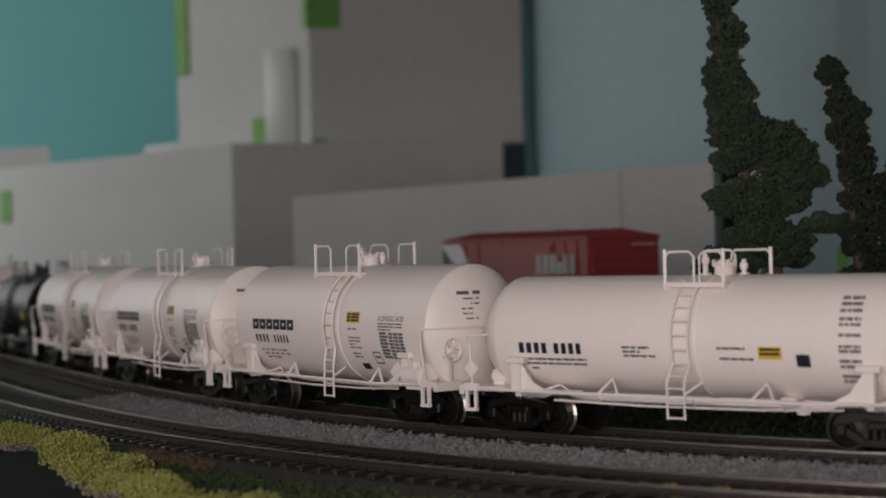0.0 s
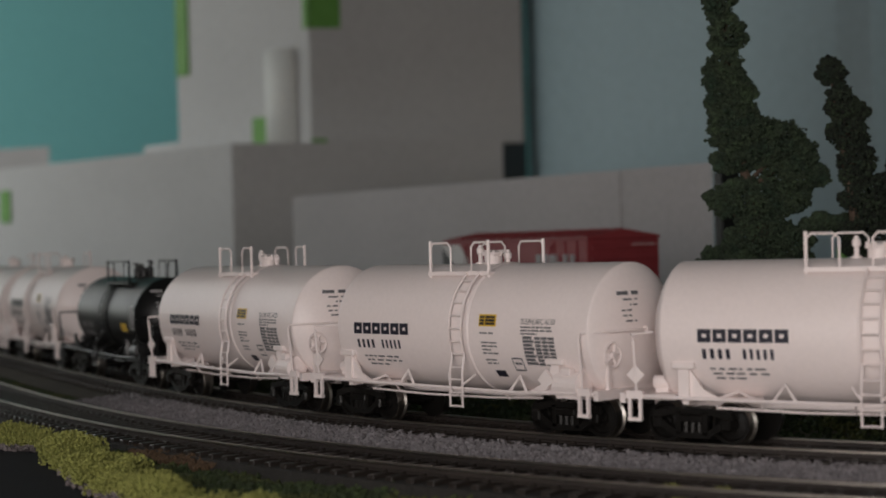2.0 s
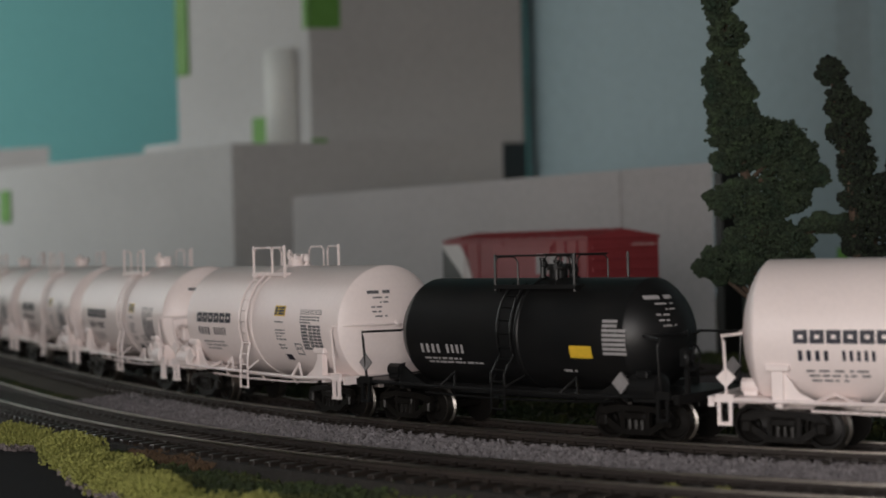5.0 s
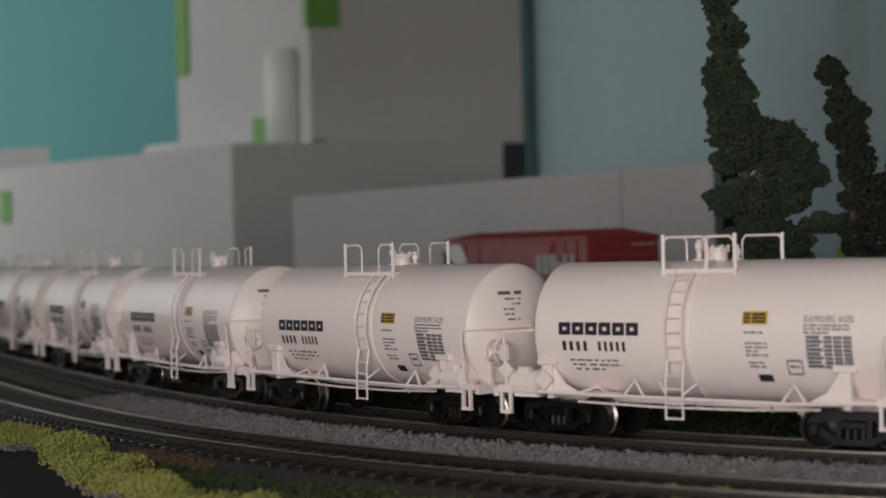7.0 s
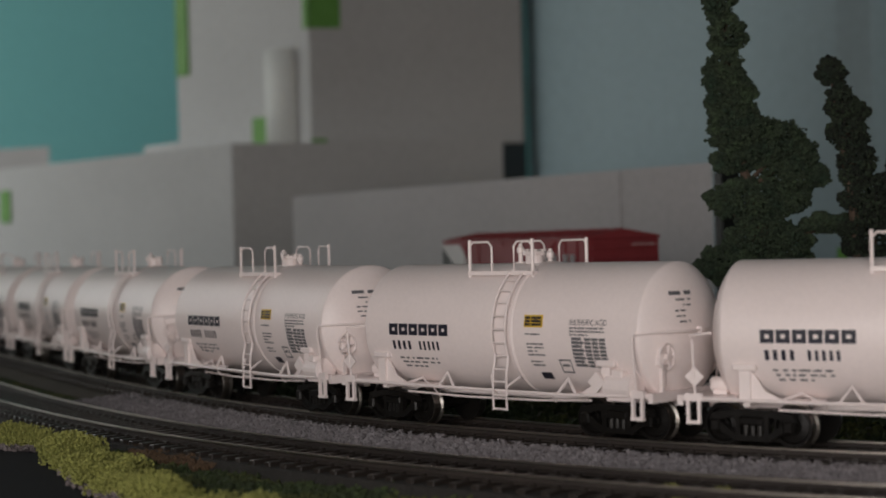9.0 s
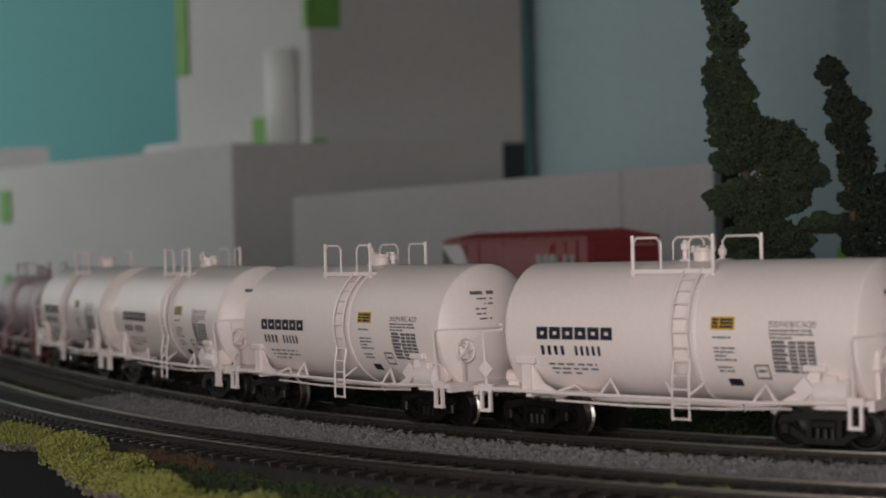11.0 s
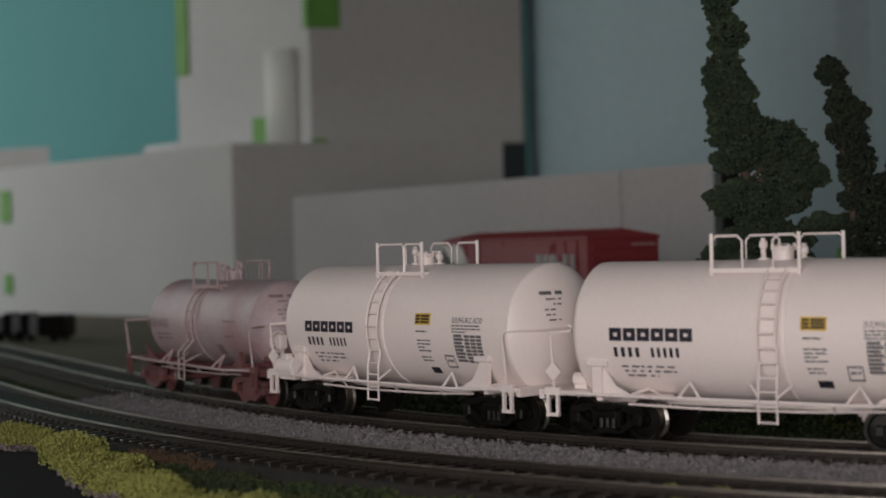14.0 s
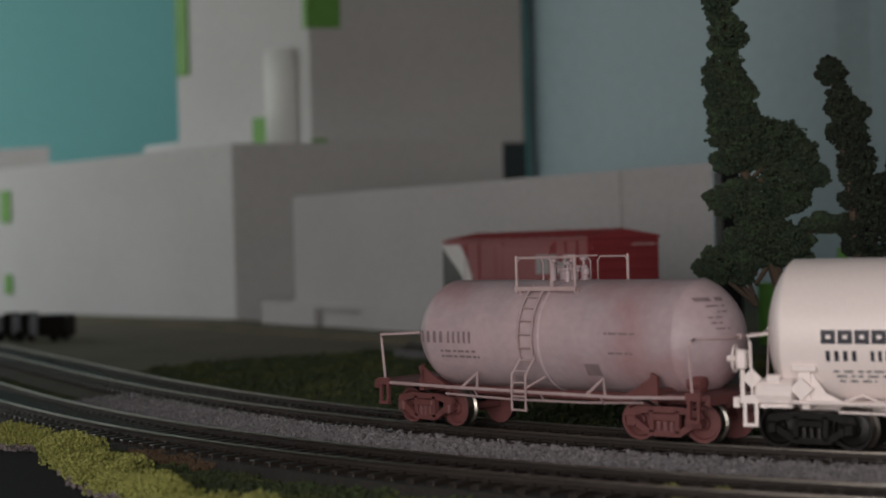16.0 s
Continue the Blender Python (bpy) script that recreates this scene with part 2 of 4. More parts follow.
slab("table_leg", 1.7, 1.8, 0.2, 0.3, RZ0, -0.06, M["board"], "plain wooden leg under the layout table", "leg")


# ---- track ----
def strip(name, s0, s1, a, b, z, material, parent=None, z2=None, step=0.01, drop=0.004):
    """A bed along the line, from side a to side b, with sloped shoulders."""
    bm = nb()
    rows = []
    n = int((s1 - s0) / step)
    for i in range(n + 1):
        s = s0 + (s1 - s0) * i / n
        zb = z if z2 is None else z2
        rows.append([bm.verts.new(on_line(s, q, h)) for q, h in ((a - drop, GROUND - 0.001), (a, z), (b, zb), (b + drop, GROUND - 0.001))])
    for r, q in zip(rows, rows[1:]):
        for k in range(3):
            bm.faces.new((r[k], r[k + 1], q[k + 1], q[k]))
    bmesh.ops.recalc_face_normals(bm, faces=bm.faces)
    return link_mesh(name, bm, material, parent)


def rail_mesh(name, s0, s1, side, z, parent):
    """A rail with head, web and foot; its head is bright, its sides are weathered."""
    prof = [(-0.0010, -0.0021), (0.0010, -0.0021), (0.0010, -0.0018), (0.00028, -0.0015), (0.00028, -0.0007), (0.0005, -0.0005), (0.0005, -0.00008), (0.00038, 0.0), (-0.00038, 0.0), (-0.0005, -0.00008), (-0.0005, -0.0005), (-0.00028, -0.0007), (-0.00028, -0.0015), (-0.0010, -0.0018)]
    bm = nb()
    rows = []
    n = int((s1 - s0) / 0.008)
    for i in range(n + 1):
        s = s0 + (s1 - s0) * i / n
        rows.append([bm.verts.new(on_line(s, side + q, z + h)) for q, h in prof])
    for r, q in zip(rows, rows[1:]):
        for k in range(len(prof)):
            f = bm.faces.new((r[k], r[(k + 1) % len(prof)], q[(k + 1) % len(prof)], q[k]))
            f.material_index = 0 if k in (5, 6, 7, 8, 9) else 1
    bmesh.ops.recalc_face_normals(bm, faces=bm.faces)
    ob = link_mesh(name, bm, M["rail"], parent)
    ob.data.materials.append(M["railside"])
    return ob


def tie_mesh():
    bm = nb()
    add_box(bm, -0.00110, 0.00110, -0.0150, 0.0150, -0.0016, 0, bevel=0.0002)
    for y in (-1, 1):
        for d in (-0.0015, 0.0015):
            add_box(bm, -0.0007, 0.0007, y * 0.00875 + d - 0.0005, y * 0.00875 + d + 0.0005, 0, 0.0006)
    me = bpy.data.meshes.new("tie")
    bm.to_mesh(me)
    bm.free()
    me.materials.append(M["tie"])
    return me


TIE = tie_mesh()


def tie_pose(s, side, z):
    a = heading(s)
    return Matrix.Translation(on_line(s, side, z - 0.0021)) @ Matrix.Rotation(a + random.uniform(-0.02, 0.02), 4, "Z")


def track(name, s0, s1, side, z, label, near):
    root = new(name)
    tagged(root, label, "railway track", "tracks of the layout", "structure")
    rail_mesh("rail", s0, s1, side - 0.00875, z, root)
    rail_mesh("rail", s0, s1, side + 0.00875, z, root)
    rest_v, rest_f = [], []
    bv = [v.co.copy() for v in TIE.vertices]
    bf = [tuple(f.vertices) for f in TIE.polygons]
    s = s0
    while s < s1:
        m = tie_pose(s, side, z)
        if near[0] < s < near[1]:
            ob = new("tie", TIE)
            ob.parent = root
            ob.matrix_local = m
        else:
            k = len(rest_v)
            rest_v += [m @ v for v in bv]
            rest_f += [tuple(i + k for i in f) for f in bf]
        s += 0.0054
    me = bpy.data.meshes.new("far_ties")
    me.from_pydata(rest_v, [], rest_f)
    me.materials.append(M["tie"])
    far = new("far_ties", me)
    far.parent = root
    far["kind"] = "stuff"
    return root


TRACK_END = 1.6
track("main_track", -1.5, TRACK_END, 0.0, 0.0, "curved nickel rails on dark brown ties in ballast", (-0.55, 0.3))
track("front_track", -1.5, TRACK_END, 0.0495, -0.002, "curved nickel rails on dark ties nearer the road", (-0.5, 0.3))
tagged(strip("roadbed", -0.172, TRACK_END, -0.019, 0.0290, -0.0034, M["bed"], z2=-0.0048), "raised grey ballast bed under both tracks", "roadbed", kind="structure")
tagged(strip("far_roadbed", -1.5, -0.174, -0.019, 0.0290, -0.0034, M["earth"], z2=-0.0048), "raised brown earth bed under the far track", "roadbed", kind="structure")
tagged(strip("front_roadbed", -1.5, TRACK_END, 0.0315, 0.066, -0.0052, M["cinder"]), "dark earth bed under the front track", "roadbed", kind="structure")


def grains(name, count, s0, s1, a, b, z, size, material, label, seed, zb=None, lift=0.0006):
    rng = np.random.default_rng(seed)
    s = rng.uniform(s0, s1, count)
    q = rng.uniform(0, 1, count)
    side = a + (b - a) * q
    hz = z + ((zb if zb is not None else z) - z) * q
    pts = [tuple(on_line(u, w, h)) for u, w, h in zip(s, side, hz + rng.uniform(-0.3, 1.0, count) * lift)]
    ob = scatter_mesh(name, pts, rng.uniform(0.6, 1.25, count) * size, material, seed=seed)
    return tagged(ob, label, "ballast", kind="stuff")


grains("ballast", 17000, -0.165, 0.15, 0.0128, 0.0385, -0.0030, 0.00078, M["ballast"], "loose grey ballast stones between the tracks", 5, -0.0046)
grains("ballast", 900, -0.20, -0.165, 0.0128, 0.0385, -0.0030, 0.0010, M["ballast"], "loose grey ballast stones between the tracks", 6, -0.0046, 0.0004)
grains("ballast", 1800, -0.4, 0.15, -0.0072, 0.0072, -0.0032, 0.0006, M["ballast"], "sparse ballast stones between the rails", 7)
grains("ballast", 1500, -0.4, 0.15, -0.020, -0.0105, -0.0034, 0.0007, M["ballast"], "ballast stones along the far rail", 8)

# ---- cars of the train ----
DECK = 0.0118


def dish(q):
    """How far the dished head stands out, from 1 at its middle to 0 at the rim."""
    return max(1 - q ** 2.3, 0.0) ** 0.84


def tank_mesh(r, zc, uc, ue, hd, sides=64):
    prof = [(0.0, -ue)] + [(r * q, -(ue - hd) - hd * dish(q)) for q in (0.15, 0.32, 0.48, 0.62, 0.74, 0.84, 0.91, 0.96, 0.985, 0.996)]
    prof += [(r, -(ue - hd)), (r, -(ue - hd) + 0.0005), (r, -(ue - hd) * 0.5), (r, 0), (r, (ue - hd) * 0.5), (r, ue - hd - 0.0005), (r, ue - hd)]
    prof += [(a, -b) for a, b in prof[:11][::-1]]
    bm = nb()
    add_lathe(bm, prof, Matrix.Translation((uc, 0, zc)) @ ALONG_X, sides)
    return bm


def on_tank(r, zc, u, z, lift=0.00012, side=-1):
    """A place on the tank's flank at the height z of the unrolled side: z runs along the arc."""
    u = -0.0328 + (u + 0.0328) * PRINT_FIT["stretch"]
    k = max(min((z + PRINT_FIT["rise"] - zc) / r, 0.995), -0.995)
    a = math.asin(k)
    return Vector((u, side * (r + lift) * math.cos(a), zc + (r + lift) * math.sin(a)))


def add_patch(bm, r, zc, u0, u1, z0, z1, lift=0.00012):
    n = max(1, int(abs(z1 - z0) / 0.0012) + 1)
    rows = [[bm.verts.new(on_tank(r, zc, u, z0 + (z1 - z0) * i / n, lift)) for u in (u0, u1)] for i in range(n + 1)]
    for a, b in zip(rows, rows[1:]):
        bm.faces.new((a[0], a[1], b[1], b[0]))


def add_ring_mark(bm, r, zc, u0, u1, z0, z1, t, tz, kind):
    """A blocky mark: an upright rectangle, open at one side or closed."""
    add_patch(bm, r, zc, u0, u0 + t, z0, z1)
    if kind != 2:
        add_patch(bm, r, zc, u1 - t, u1, z0 if kind == 0 else (z0 + z1) / 2, z1)
    add_patch(bm, r, zc, u0 + t, u1 - (t if kind != 2 else 0), z1 - tz, z1)
    if kind == 1:
        add_patch(bm, r, zc, u0 + t, u1 - t, (z0 + z1) / 2 - tz / 2, (z0 + z1) / 2 + tz / 2)
    else:
        add_patch(bm, r, zc, u0 + t, u1 - (t if kind != 2 else 0), z0, z0 + tz)


def bars(bm, r, zc, u0, u1, z, h, rng, solid=0.7):
    """A line of small unreadable print as short bars."""
    u = u0
    while u < u1:
        w = rng.uniform(0.0008, 0.0026)
        add_patch(bm, r, zc, u, min(u + w, u1), z, z + h)
        u += w + rng.uniform(0.0002, 0.0006) / solid


def letters(text, size):
    """The outline of a word as flat triangles: vertices and faces."""
    cu = bpy.data.curves.new("word", "FONT")
    cu.body, cu.size, cu.resolution_u = text, size, 2
    ob = bpy.data.objects.new("word", cu)
    scene.collection.objects.link(ob)
    me = bpy.data.meshes.new_from_object(ob.evaluated_get(bpy.context.evaluated_depsgraph_get()))
    vs = [(v.co.x, v.co.y) for v in me.vertices]
    fs = [tuple(f.vertices) for f in me.polygons]
    bpy.data.objects.remove(ob)
    bpy.data.curves.remove(cu)
    bpy.data.meshes.remove(me)
    return vs, fs


def add_word(bm, r, zc, text, u0, u1, z0, z1):
    vs, fs = letters(text, 1.0)
    ax, bx = min(v[0] for v in vs), max(v[0] for v in vs)
    ay, by = min(v[1] for v in vs), max(v[1] for v in vs)
    out = [bm.verts.new(on_tank(r, zc, u0 + (x - ax) / (bx - ax) * (u1 - u0), z0 + (y - ay) / (by - ay) * (z1 - z0))) for x, y in vs]
    for f in fs:
        try:
            bm.faces.new([out[i] for i in f])
        except ValueError:
            pass


def sideframe_mesh():
    """A cast side frame: arched top, sloping lower chord, columns, journal boxes and springs."""
    bm = nb()
    add_prism(bm, [(-0.0105, 0.0062), (-0.0098, 0.0078), (-0.0045, 0.0086), (0.0045, 0.0086), (0.0098, 0.0078), (0.0105, 0.0062), (0.0090, 0.0060), (0.0040, 0.0072), (-0.0040, 0.0072), (-0.0090, 0.0060)], -0.0007, 0.0007)
    add_prism(bm, [(-0.0098, 0.0050), (-0.0040, 0.0016), (0.0040, 0.0016), (0.0098, 0.0050), (0.0098, 0.0062), (0.0085, 0.0062), (0.0036, 0.0030), (-0.0036, 0.0030), (-0.0085, 0.0062), (-0.0098, 0.0062)], -0.0007, 0.0007)
    for x in (-0.0034, 0.0034):
        add_box(bm, x - 0.0006, x + 0.0006, -0.0007, 0.0007, 0.0024, 0.0078)
    for x in (-0.0017, 0, 0.0017):
        add_lathe(bm, [(0.0, 0.0029), (0.0008, 0.0029), (0.0008, 0.0052), (0.0, 0.0052)], Matrix.Translation((x, 0, 0)), 8)
    add_box(bm, -0.0030, 0.0030, -0.0011, 0.0011, 0.0052, 0.0070, bevel=0.0003)
    for x in (-0.0088, 0.0088):
        add_box(bm, x - 0.0012, x + 0.0012, -0.0014, 0.0008, 0.0036, 0.0064, bevel=0.0004)
    return bm


def shared(bm, name, material, smooth=False):
    me = bpy.data.meshes.new(name)
    bm.to_mesh(me)
    bm.free()
    me.materials.append(material)
    if smooth:
        me.shade_smooth()
    return me


WHEEL_R = 0.0048
HALF_BASE = 0.0084


def wheelset_mesh(face):
    bm = nb()
    for y, d in ((0.0072, 1), (-0.0072, -1)):
        prof = [(0.0, 0.0016), (0.0016, 0.0016), (0.0018, 0.0008), (0.0036, 0.0006), (0.0040, 0.0015), (WHEEL_R - 0.0001, 0.0015), (WHEEL_R, 0.0012), (WHEEL_R, -0.0008), (WHEEL_R + 0.0006, -0.0012), (WHEEL_R + 0.0006, -0.0016), (0.0, -0.0016)]
        add_lathe(bm, prof, Matrix.Translation((0, y + d * 0.001, 0)) @ (ALONG_Y if d > 0 else ALONG_Y @ Matrix.Rotation(math.pi, 4, "X")), 28)
    add_lathe(bm, [(0.0, -0.0125), (0.0010, -0.0125), (0.0010, 0.0125), (0.0, 0.0125)], ALONG_Y, 10)
    me = shared(bm, "wheelset", face)
    me.materials.append(M["steel"])
    for f in me.polygons:
        c = f.center
        rad = math.hypot(c.x, c.z)
        if rad > WHEEL_R - 0.0004 and abs(c.y) > 0.003:
            f.material_index = 1
    return me


FRAME_BLACK, FRAME_RED = shared(sideframe_mesh(), "side_frame", M["truck"]), shared(sideframe_mesh(), "side_frame", M["oxide"])
WHEELS_BLACK, WHEELS_RED = wheelset_mesh(M["truck"]), wheelset_mesh(M["oxide"])
bol = nb()
add_box(bol, -0.0026, 0.0026, -0.0118, 0.0118, 0.0048, 0.0082, bevel=0.0004)
add_lathe(bol, [(0.0, 0.0082), (0.003, 0.0082), (0.003, 0.0096), (0.0, 0.0096)], Matrix(), 12)
BOLSTER = shared(bol, "bolster", M["truck"])


def place(name, me, parent, m):
    ob = new(name, me)
    ob.parent = parent
    ob.matrix_local = m
    return ob


SPUN, SWIVELLED = [], []


def bogie(car, u, red):
    t = place("truck", BOLSTER, car, pose(u, 0, 0))
    t["label"] = "red oxide four-wheel truck" if red else "black four-wheel truck"
    fr, wh = (FRAME_RED, WHEELS_RED) if red else (FRAME_BLACK, WHEELS_BLACK)
    place("side_frame", fr, t, pose(0, -0.0122, 0))
    place("side_frame", fr, t, pose(0, 0.0122, 0, 0, 0, 180))
    for x in (-HALF_BASE, HALF_BASE):
        w = place("wheelset", wh, t, pose(x, 0, WHEEL_R))
        w["label"] = "bright steel-rimmed wheels on an axle"
        SPUN.append((w, x))
    SWIVELLED.append((t, u, car))
    return t


def tank_car(label, s0, r=0.01688, zc=0.02559, uc=0.0036, ue=0.0512, hd=0.0056, reach=0.0487, pivot=0.0368, ladder=0.0070, paint="white", frame_paint="white", trim_paint="", turned=False, print_kind="acid", rail_thin=False, seed=1, rise=0.0, stretch=1.0):
    rng = random.Random(seed)
    PRINT_FIT["rise"], PRINT_FIT["stretch"] = rise, stretch
    car = new("tank_car")
    tagged(car, label, "tank car", "cars of the tank train")
    P, F = M[paint], M[frame_paint]
    G = M[trim_paint or frame_paint]
    flip = -1 if turned else 1
    top = zc + r
    part("tank", tank_mesh(r, zc, uc, ue, hd), P, car, smooth=True)
    # seam bands round the tank
    for u in (ladder + 0.0032,):
        bm = nb()
        add_lathe(bm, [(r + 0.0001, -0.0007), (r + 0.00035, -0.0005), (r + 0.00035, 0.0005), (r + 0.0001, 0.0007)], Matrix.Translation((u, 0, zc)) @ ALONG_X, 64)
        part("band", bm, P, car, smooth=True)
    # frame
    bm = nb()
    add_box(bm, -reach - 0.001, reach + 0.001, -0.0032, 0.0032, 0.0078, DECK - 0.0010, bevel=0.0004)
    part("center_sill", bm, F, car)
    for sx in (-1, 1):
        bm = nb()
        a, b = sorted((sx * (reach - 0.010), sx * (reach + 0.0036)))
        add_box(bm, a, b, -0.0162, 0.0162, DECK - 0.0012, DECK, bevel=0.0003)
        add_box(bm, sx * (reach + 0.0034) - 0.0007, sx * (reach + 0.0034) + 0.0007, -0.0162, 0.0162, DECK - 0.0021, DECK + 0.0002)
        part("end_deck", bm, F, car)
        bm = nb()
        sp = sx * (pivot + (0.0024 if sx == 1 and print_kind == "acid" else 0.0))
        add_box(bm, sp - 0.0008, sp + 0.0008, -0.0150, 0.0150, DECK - 0.0022, zc - r * 0.80)
        posts = print_kind in ("acid", "long")
        for y in (-1, 1):
            if not posts:
                add_prism(bm, [(sp - 0.0010, DECK - 0.001), (sp + 0.0010, DECK - 0.001), (sp + sx * 0.0009, DECK + 0.0040), (sp - sx * 0.0009, DECK + 0.0048)], y * 0.0146 - 0.0005, y * 0.0146 + 0.0005)
                add_prism(bm, [(sp, DECK + 0.0044), (sp, DECK - 0.0006), (sp - sx * 0.0085, DECK - 0.0006), (sp - sx * 0.0045, DECK + 0.0014)], y * 0.0146 - 0.0004, y * 0.0146 + 0.0004)
                continue
            add_prism(bm, [(sp - 0.0013, DECK - 0.001), (sp + 0.0013, DECK - 0.001), (sp + 0.0013, DECK + 0.0062), (sp - 0.0013, DECK + 0.0062)], y * 0.0152 - 0.0009, y * 0.0152 + 0.0009)
            add_box(bm, sp - 0.0028, sp + 0.0028, y * 0.0152 - 0.0014, y * 0.0152 + 0.0014, DECK + 0.0060, DECK + 0.0076, bevel=0.0003)
            v = [((sp - sx * 0.0013), DECK + 0.006), ((sp - sx * 0.0013), DECK - 0.0006), ((sp - sx * 0.0085), DECK - 0.0006), ((sp - sx * 0.0045), DECK + 0.0014)]
            add_prism(bm, v, y * 0.0150 - 0.0004, y * 0.0150 + 0.0004)
        part("saddle", bm, F, car)
        bm = nb()
        add_box(bm, sx * (reach + 0.0005), sx * (reach + 0.0052), -0.0014, 0.0014, 0.0078, 0.0104, bevel=0.0003)
        add_box(bm, sx * (reach + 0.0045), sx * (reach + 0.0062), -0.0022, 0.0022, 0.0074, 0.0108, bevel=0.0005)
        part("coupler", bm, M["truck"] if paint != "pink" else M["oxide"], car)
        for y in (-1, 1):
            bm = nb()
            x0 = sx * reach
            for dx in (-0.0013, 0.0013):
                add_box(bm, x0 + dx - 0.0004, x0 + dx + 0.0004, y * 0.0166 - 0.0004, y * 0.0166 + 0.0004, 0.0060, DECK)
            add_box(bm, x0 - 0.0017, x0 + 0.0017, y * 0.0166 - 0.0006, y * 0.0166 + 0.0006, 0.0056, 0.0064)
            add_box(bm, x0 - 0.0021, x0 + 0.0021, y * 0.0166 - 0.0005, y * 0.0166 + 0.0005, DECK - 0.0010, DECK + 0.0008)
            part("stirrup_step", bm, F, car)
    for y in (-1, 1):
        bm = nb()
        add_tube(bm, [(-reach, y * 0.0166, DECK - 0.0004), (-reach * 0.55, y * 0.0166, DECK - 0.0008), (reach * 0.55, y * 0.0166, DECK - 0.0012), (reach, y * 0.0166, DECK - 0.0004)], 0.00045)
        for u in ((-0.0128, 0.0274) if print_kind == "acid" else (-0.019, 0.021)):
            add_tube(bm, [(u - 0.0028, y * 0.0165, DECK - 0.001), (u, y * (r * 0.93), DECK + 0.0028), (u + 0.0028, y * 0.0165, DECK - 0.001)], 0.0004)
        part("side_rod", bm, G, car)
        bm = nb()
        add_tube(bm, [(-reach * 0.62, y * 0.0128, DECK - 0.0030), (-reach * 0.2, y * 0.0122, DECK - 0.0036), (reach * 0.3, y * 0.0122, DECK - 0.0034), (reach * 0.66, y * 0.0128, DECK - 0.0026)], 0.00030, 5)
        for u in (-reach * 0.4, 0.002, reach * 0.42):
            add_tube(bm, [(u, y * 0.0122, DECK - 0.0036), (u + 0.0006, y * 0.0150, DECK - 0.0012)], 0.00026, 4)
        part("brake_rod", bm, G, car)
    if print_kind in ("acid", "long"):
        bm = nb()
        add_lathe(bm, [(0.0, -0.0030), (0.0016, -0.0030), (0.0016, -0.0020), (0.0024, -0.0018), (0.0024, -0.0008), (0.0030, -0.0006), (0.0030, 0.0022), (0.0, 0.0022)], Matrix.Translation((0.0245, -0.0020, zc - r)), 14)
        add_box(bm, 0.0225, 0.0265, -0.0105, -0.0030, zc - r + 0.0006, zc - r + 0.0016, bevel=0.0003)
        part("bottom_outlet", bm, F, car)
        bm = nb()
        add_box(bm, -reach + 0.0190, -reach + 0.0290, -0.0150, -0.0095, DECK - 0.0014, DECK - 0.0006, bevel=0.0003)
        add_tube(bm, [(-reach + 0.0190, -0.0150, DECK - 0.001), (-reach + 0.0240, -0.0128, DECK + 0.0008), (-reach + 0.0290, -0.0150, DECK - 0.001)], 0.0003, 4)
        part("walkway_plate", bm, F, car)
    # end hand rails
    for sx in (-1, 1):
        bm = nb()
        x = sx * (reach - 0.0004)
        h = zc + 0.0005
        c = 0.0018

        def out(y):
            return uc + sx * (ue - hd + hd * dish(abs(y) / r) + 0.0007)

        bar = [(out(y), y, h) for y in (-0.0135, -0.0115, -0.0090, -0.0060, -0.0030, 0.0, 0.0030, 0.0060, 0.0090, 0.0115, 0.0135) if abs(y) < r * 0.93]
        add_tube(bm, [(x, -0.0166, DECK - 0.0004), (x, -0.0178, h - c), (x + sx * 0.0006, -0.0176, h - 0.0003)] + bar + [(x + sx * 0.0006, 0.0176, h - 0.0003), (x, 0.0178, h - c), (x, 0.0166, DECK - 0.0004)], 0.00036)
        tip = out(0.0)
        add_box(bm, tip - 0.0007, tip + 0.0005, -0.0006, 0.0006, h - 0.0006, h + 0.0007)
        part("end_rail", bm, G, car)
        for y in (-0.0162, 0.0150):
            if paint == "pink" or (y < 0 and sx == 1 and print_kind in ("acid", "black")):
                continue
            bm = nb()
            add_box(bm, -0.0016, 0.0016, -0.0003, 0.0003, -0.0016, 0.0016, Matrix.Translation((sx * (reach - 0.0005), y - 0.0008, DECK + 0.0046)) @ Matrix.Rotation(radians(45), 4, "Y"))
            part("placard", bm, M["greyplate"] if paint == "black" else F, car)
    # ladder up the flank
    for y in (-1, 1):
        path = [(0.0178, 0.0060), (0.0178, 0.0150)]
        path += [((r + 0.0011) * math.cos(radians(a)), zc + (r + 0.0011) * math.sin(radians(a))) for a in range(-20, 62, 6)]
        bm = nb()
        for dx in (-0.0022, 0.0022):
            add_tube(bm, [(ladder + dx, y * a, b) for a, b in path], 0.00032, 5)
        run = 0.0
        for (a, b), (c, d) in zip(path, path[1:]):
            n = math.hypot(c - a, d - b)
            t = (0.0034 - run % 0.0034) % 0.0034 if run else 0.0003
            while t < n:
                add_tube(bm, [(ladder - 0.0022, y * (a + (c - a) * t / n), b + (d - b) * t / n), (ladder + 0.0022, y * (a + (c - a) * t / n), b + (d - b) * t / n)], 0.00026, 4)
                t += 0.0034
            run += n
        for dx in (-0.0022, 0.0022):
            add_tube(bm, [(ladder + dx, y * 0.0178, 0.0118), (ladder + dx * 2.2, y * r * 0.92, DECK + 0.0026)], 0.0003, 4)
        part("ladder", bm, G, car)
    # platform round the dome
    pz = zc + r * 0.87
    a0, a1 = ladder - 0.0166, ladder + 0.0055
    if print_kind == "long":
        a0, a1 = ladder - 0.0066, ladder + 0.0094
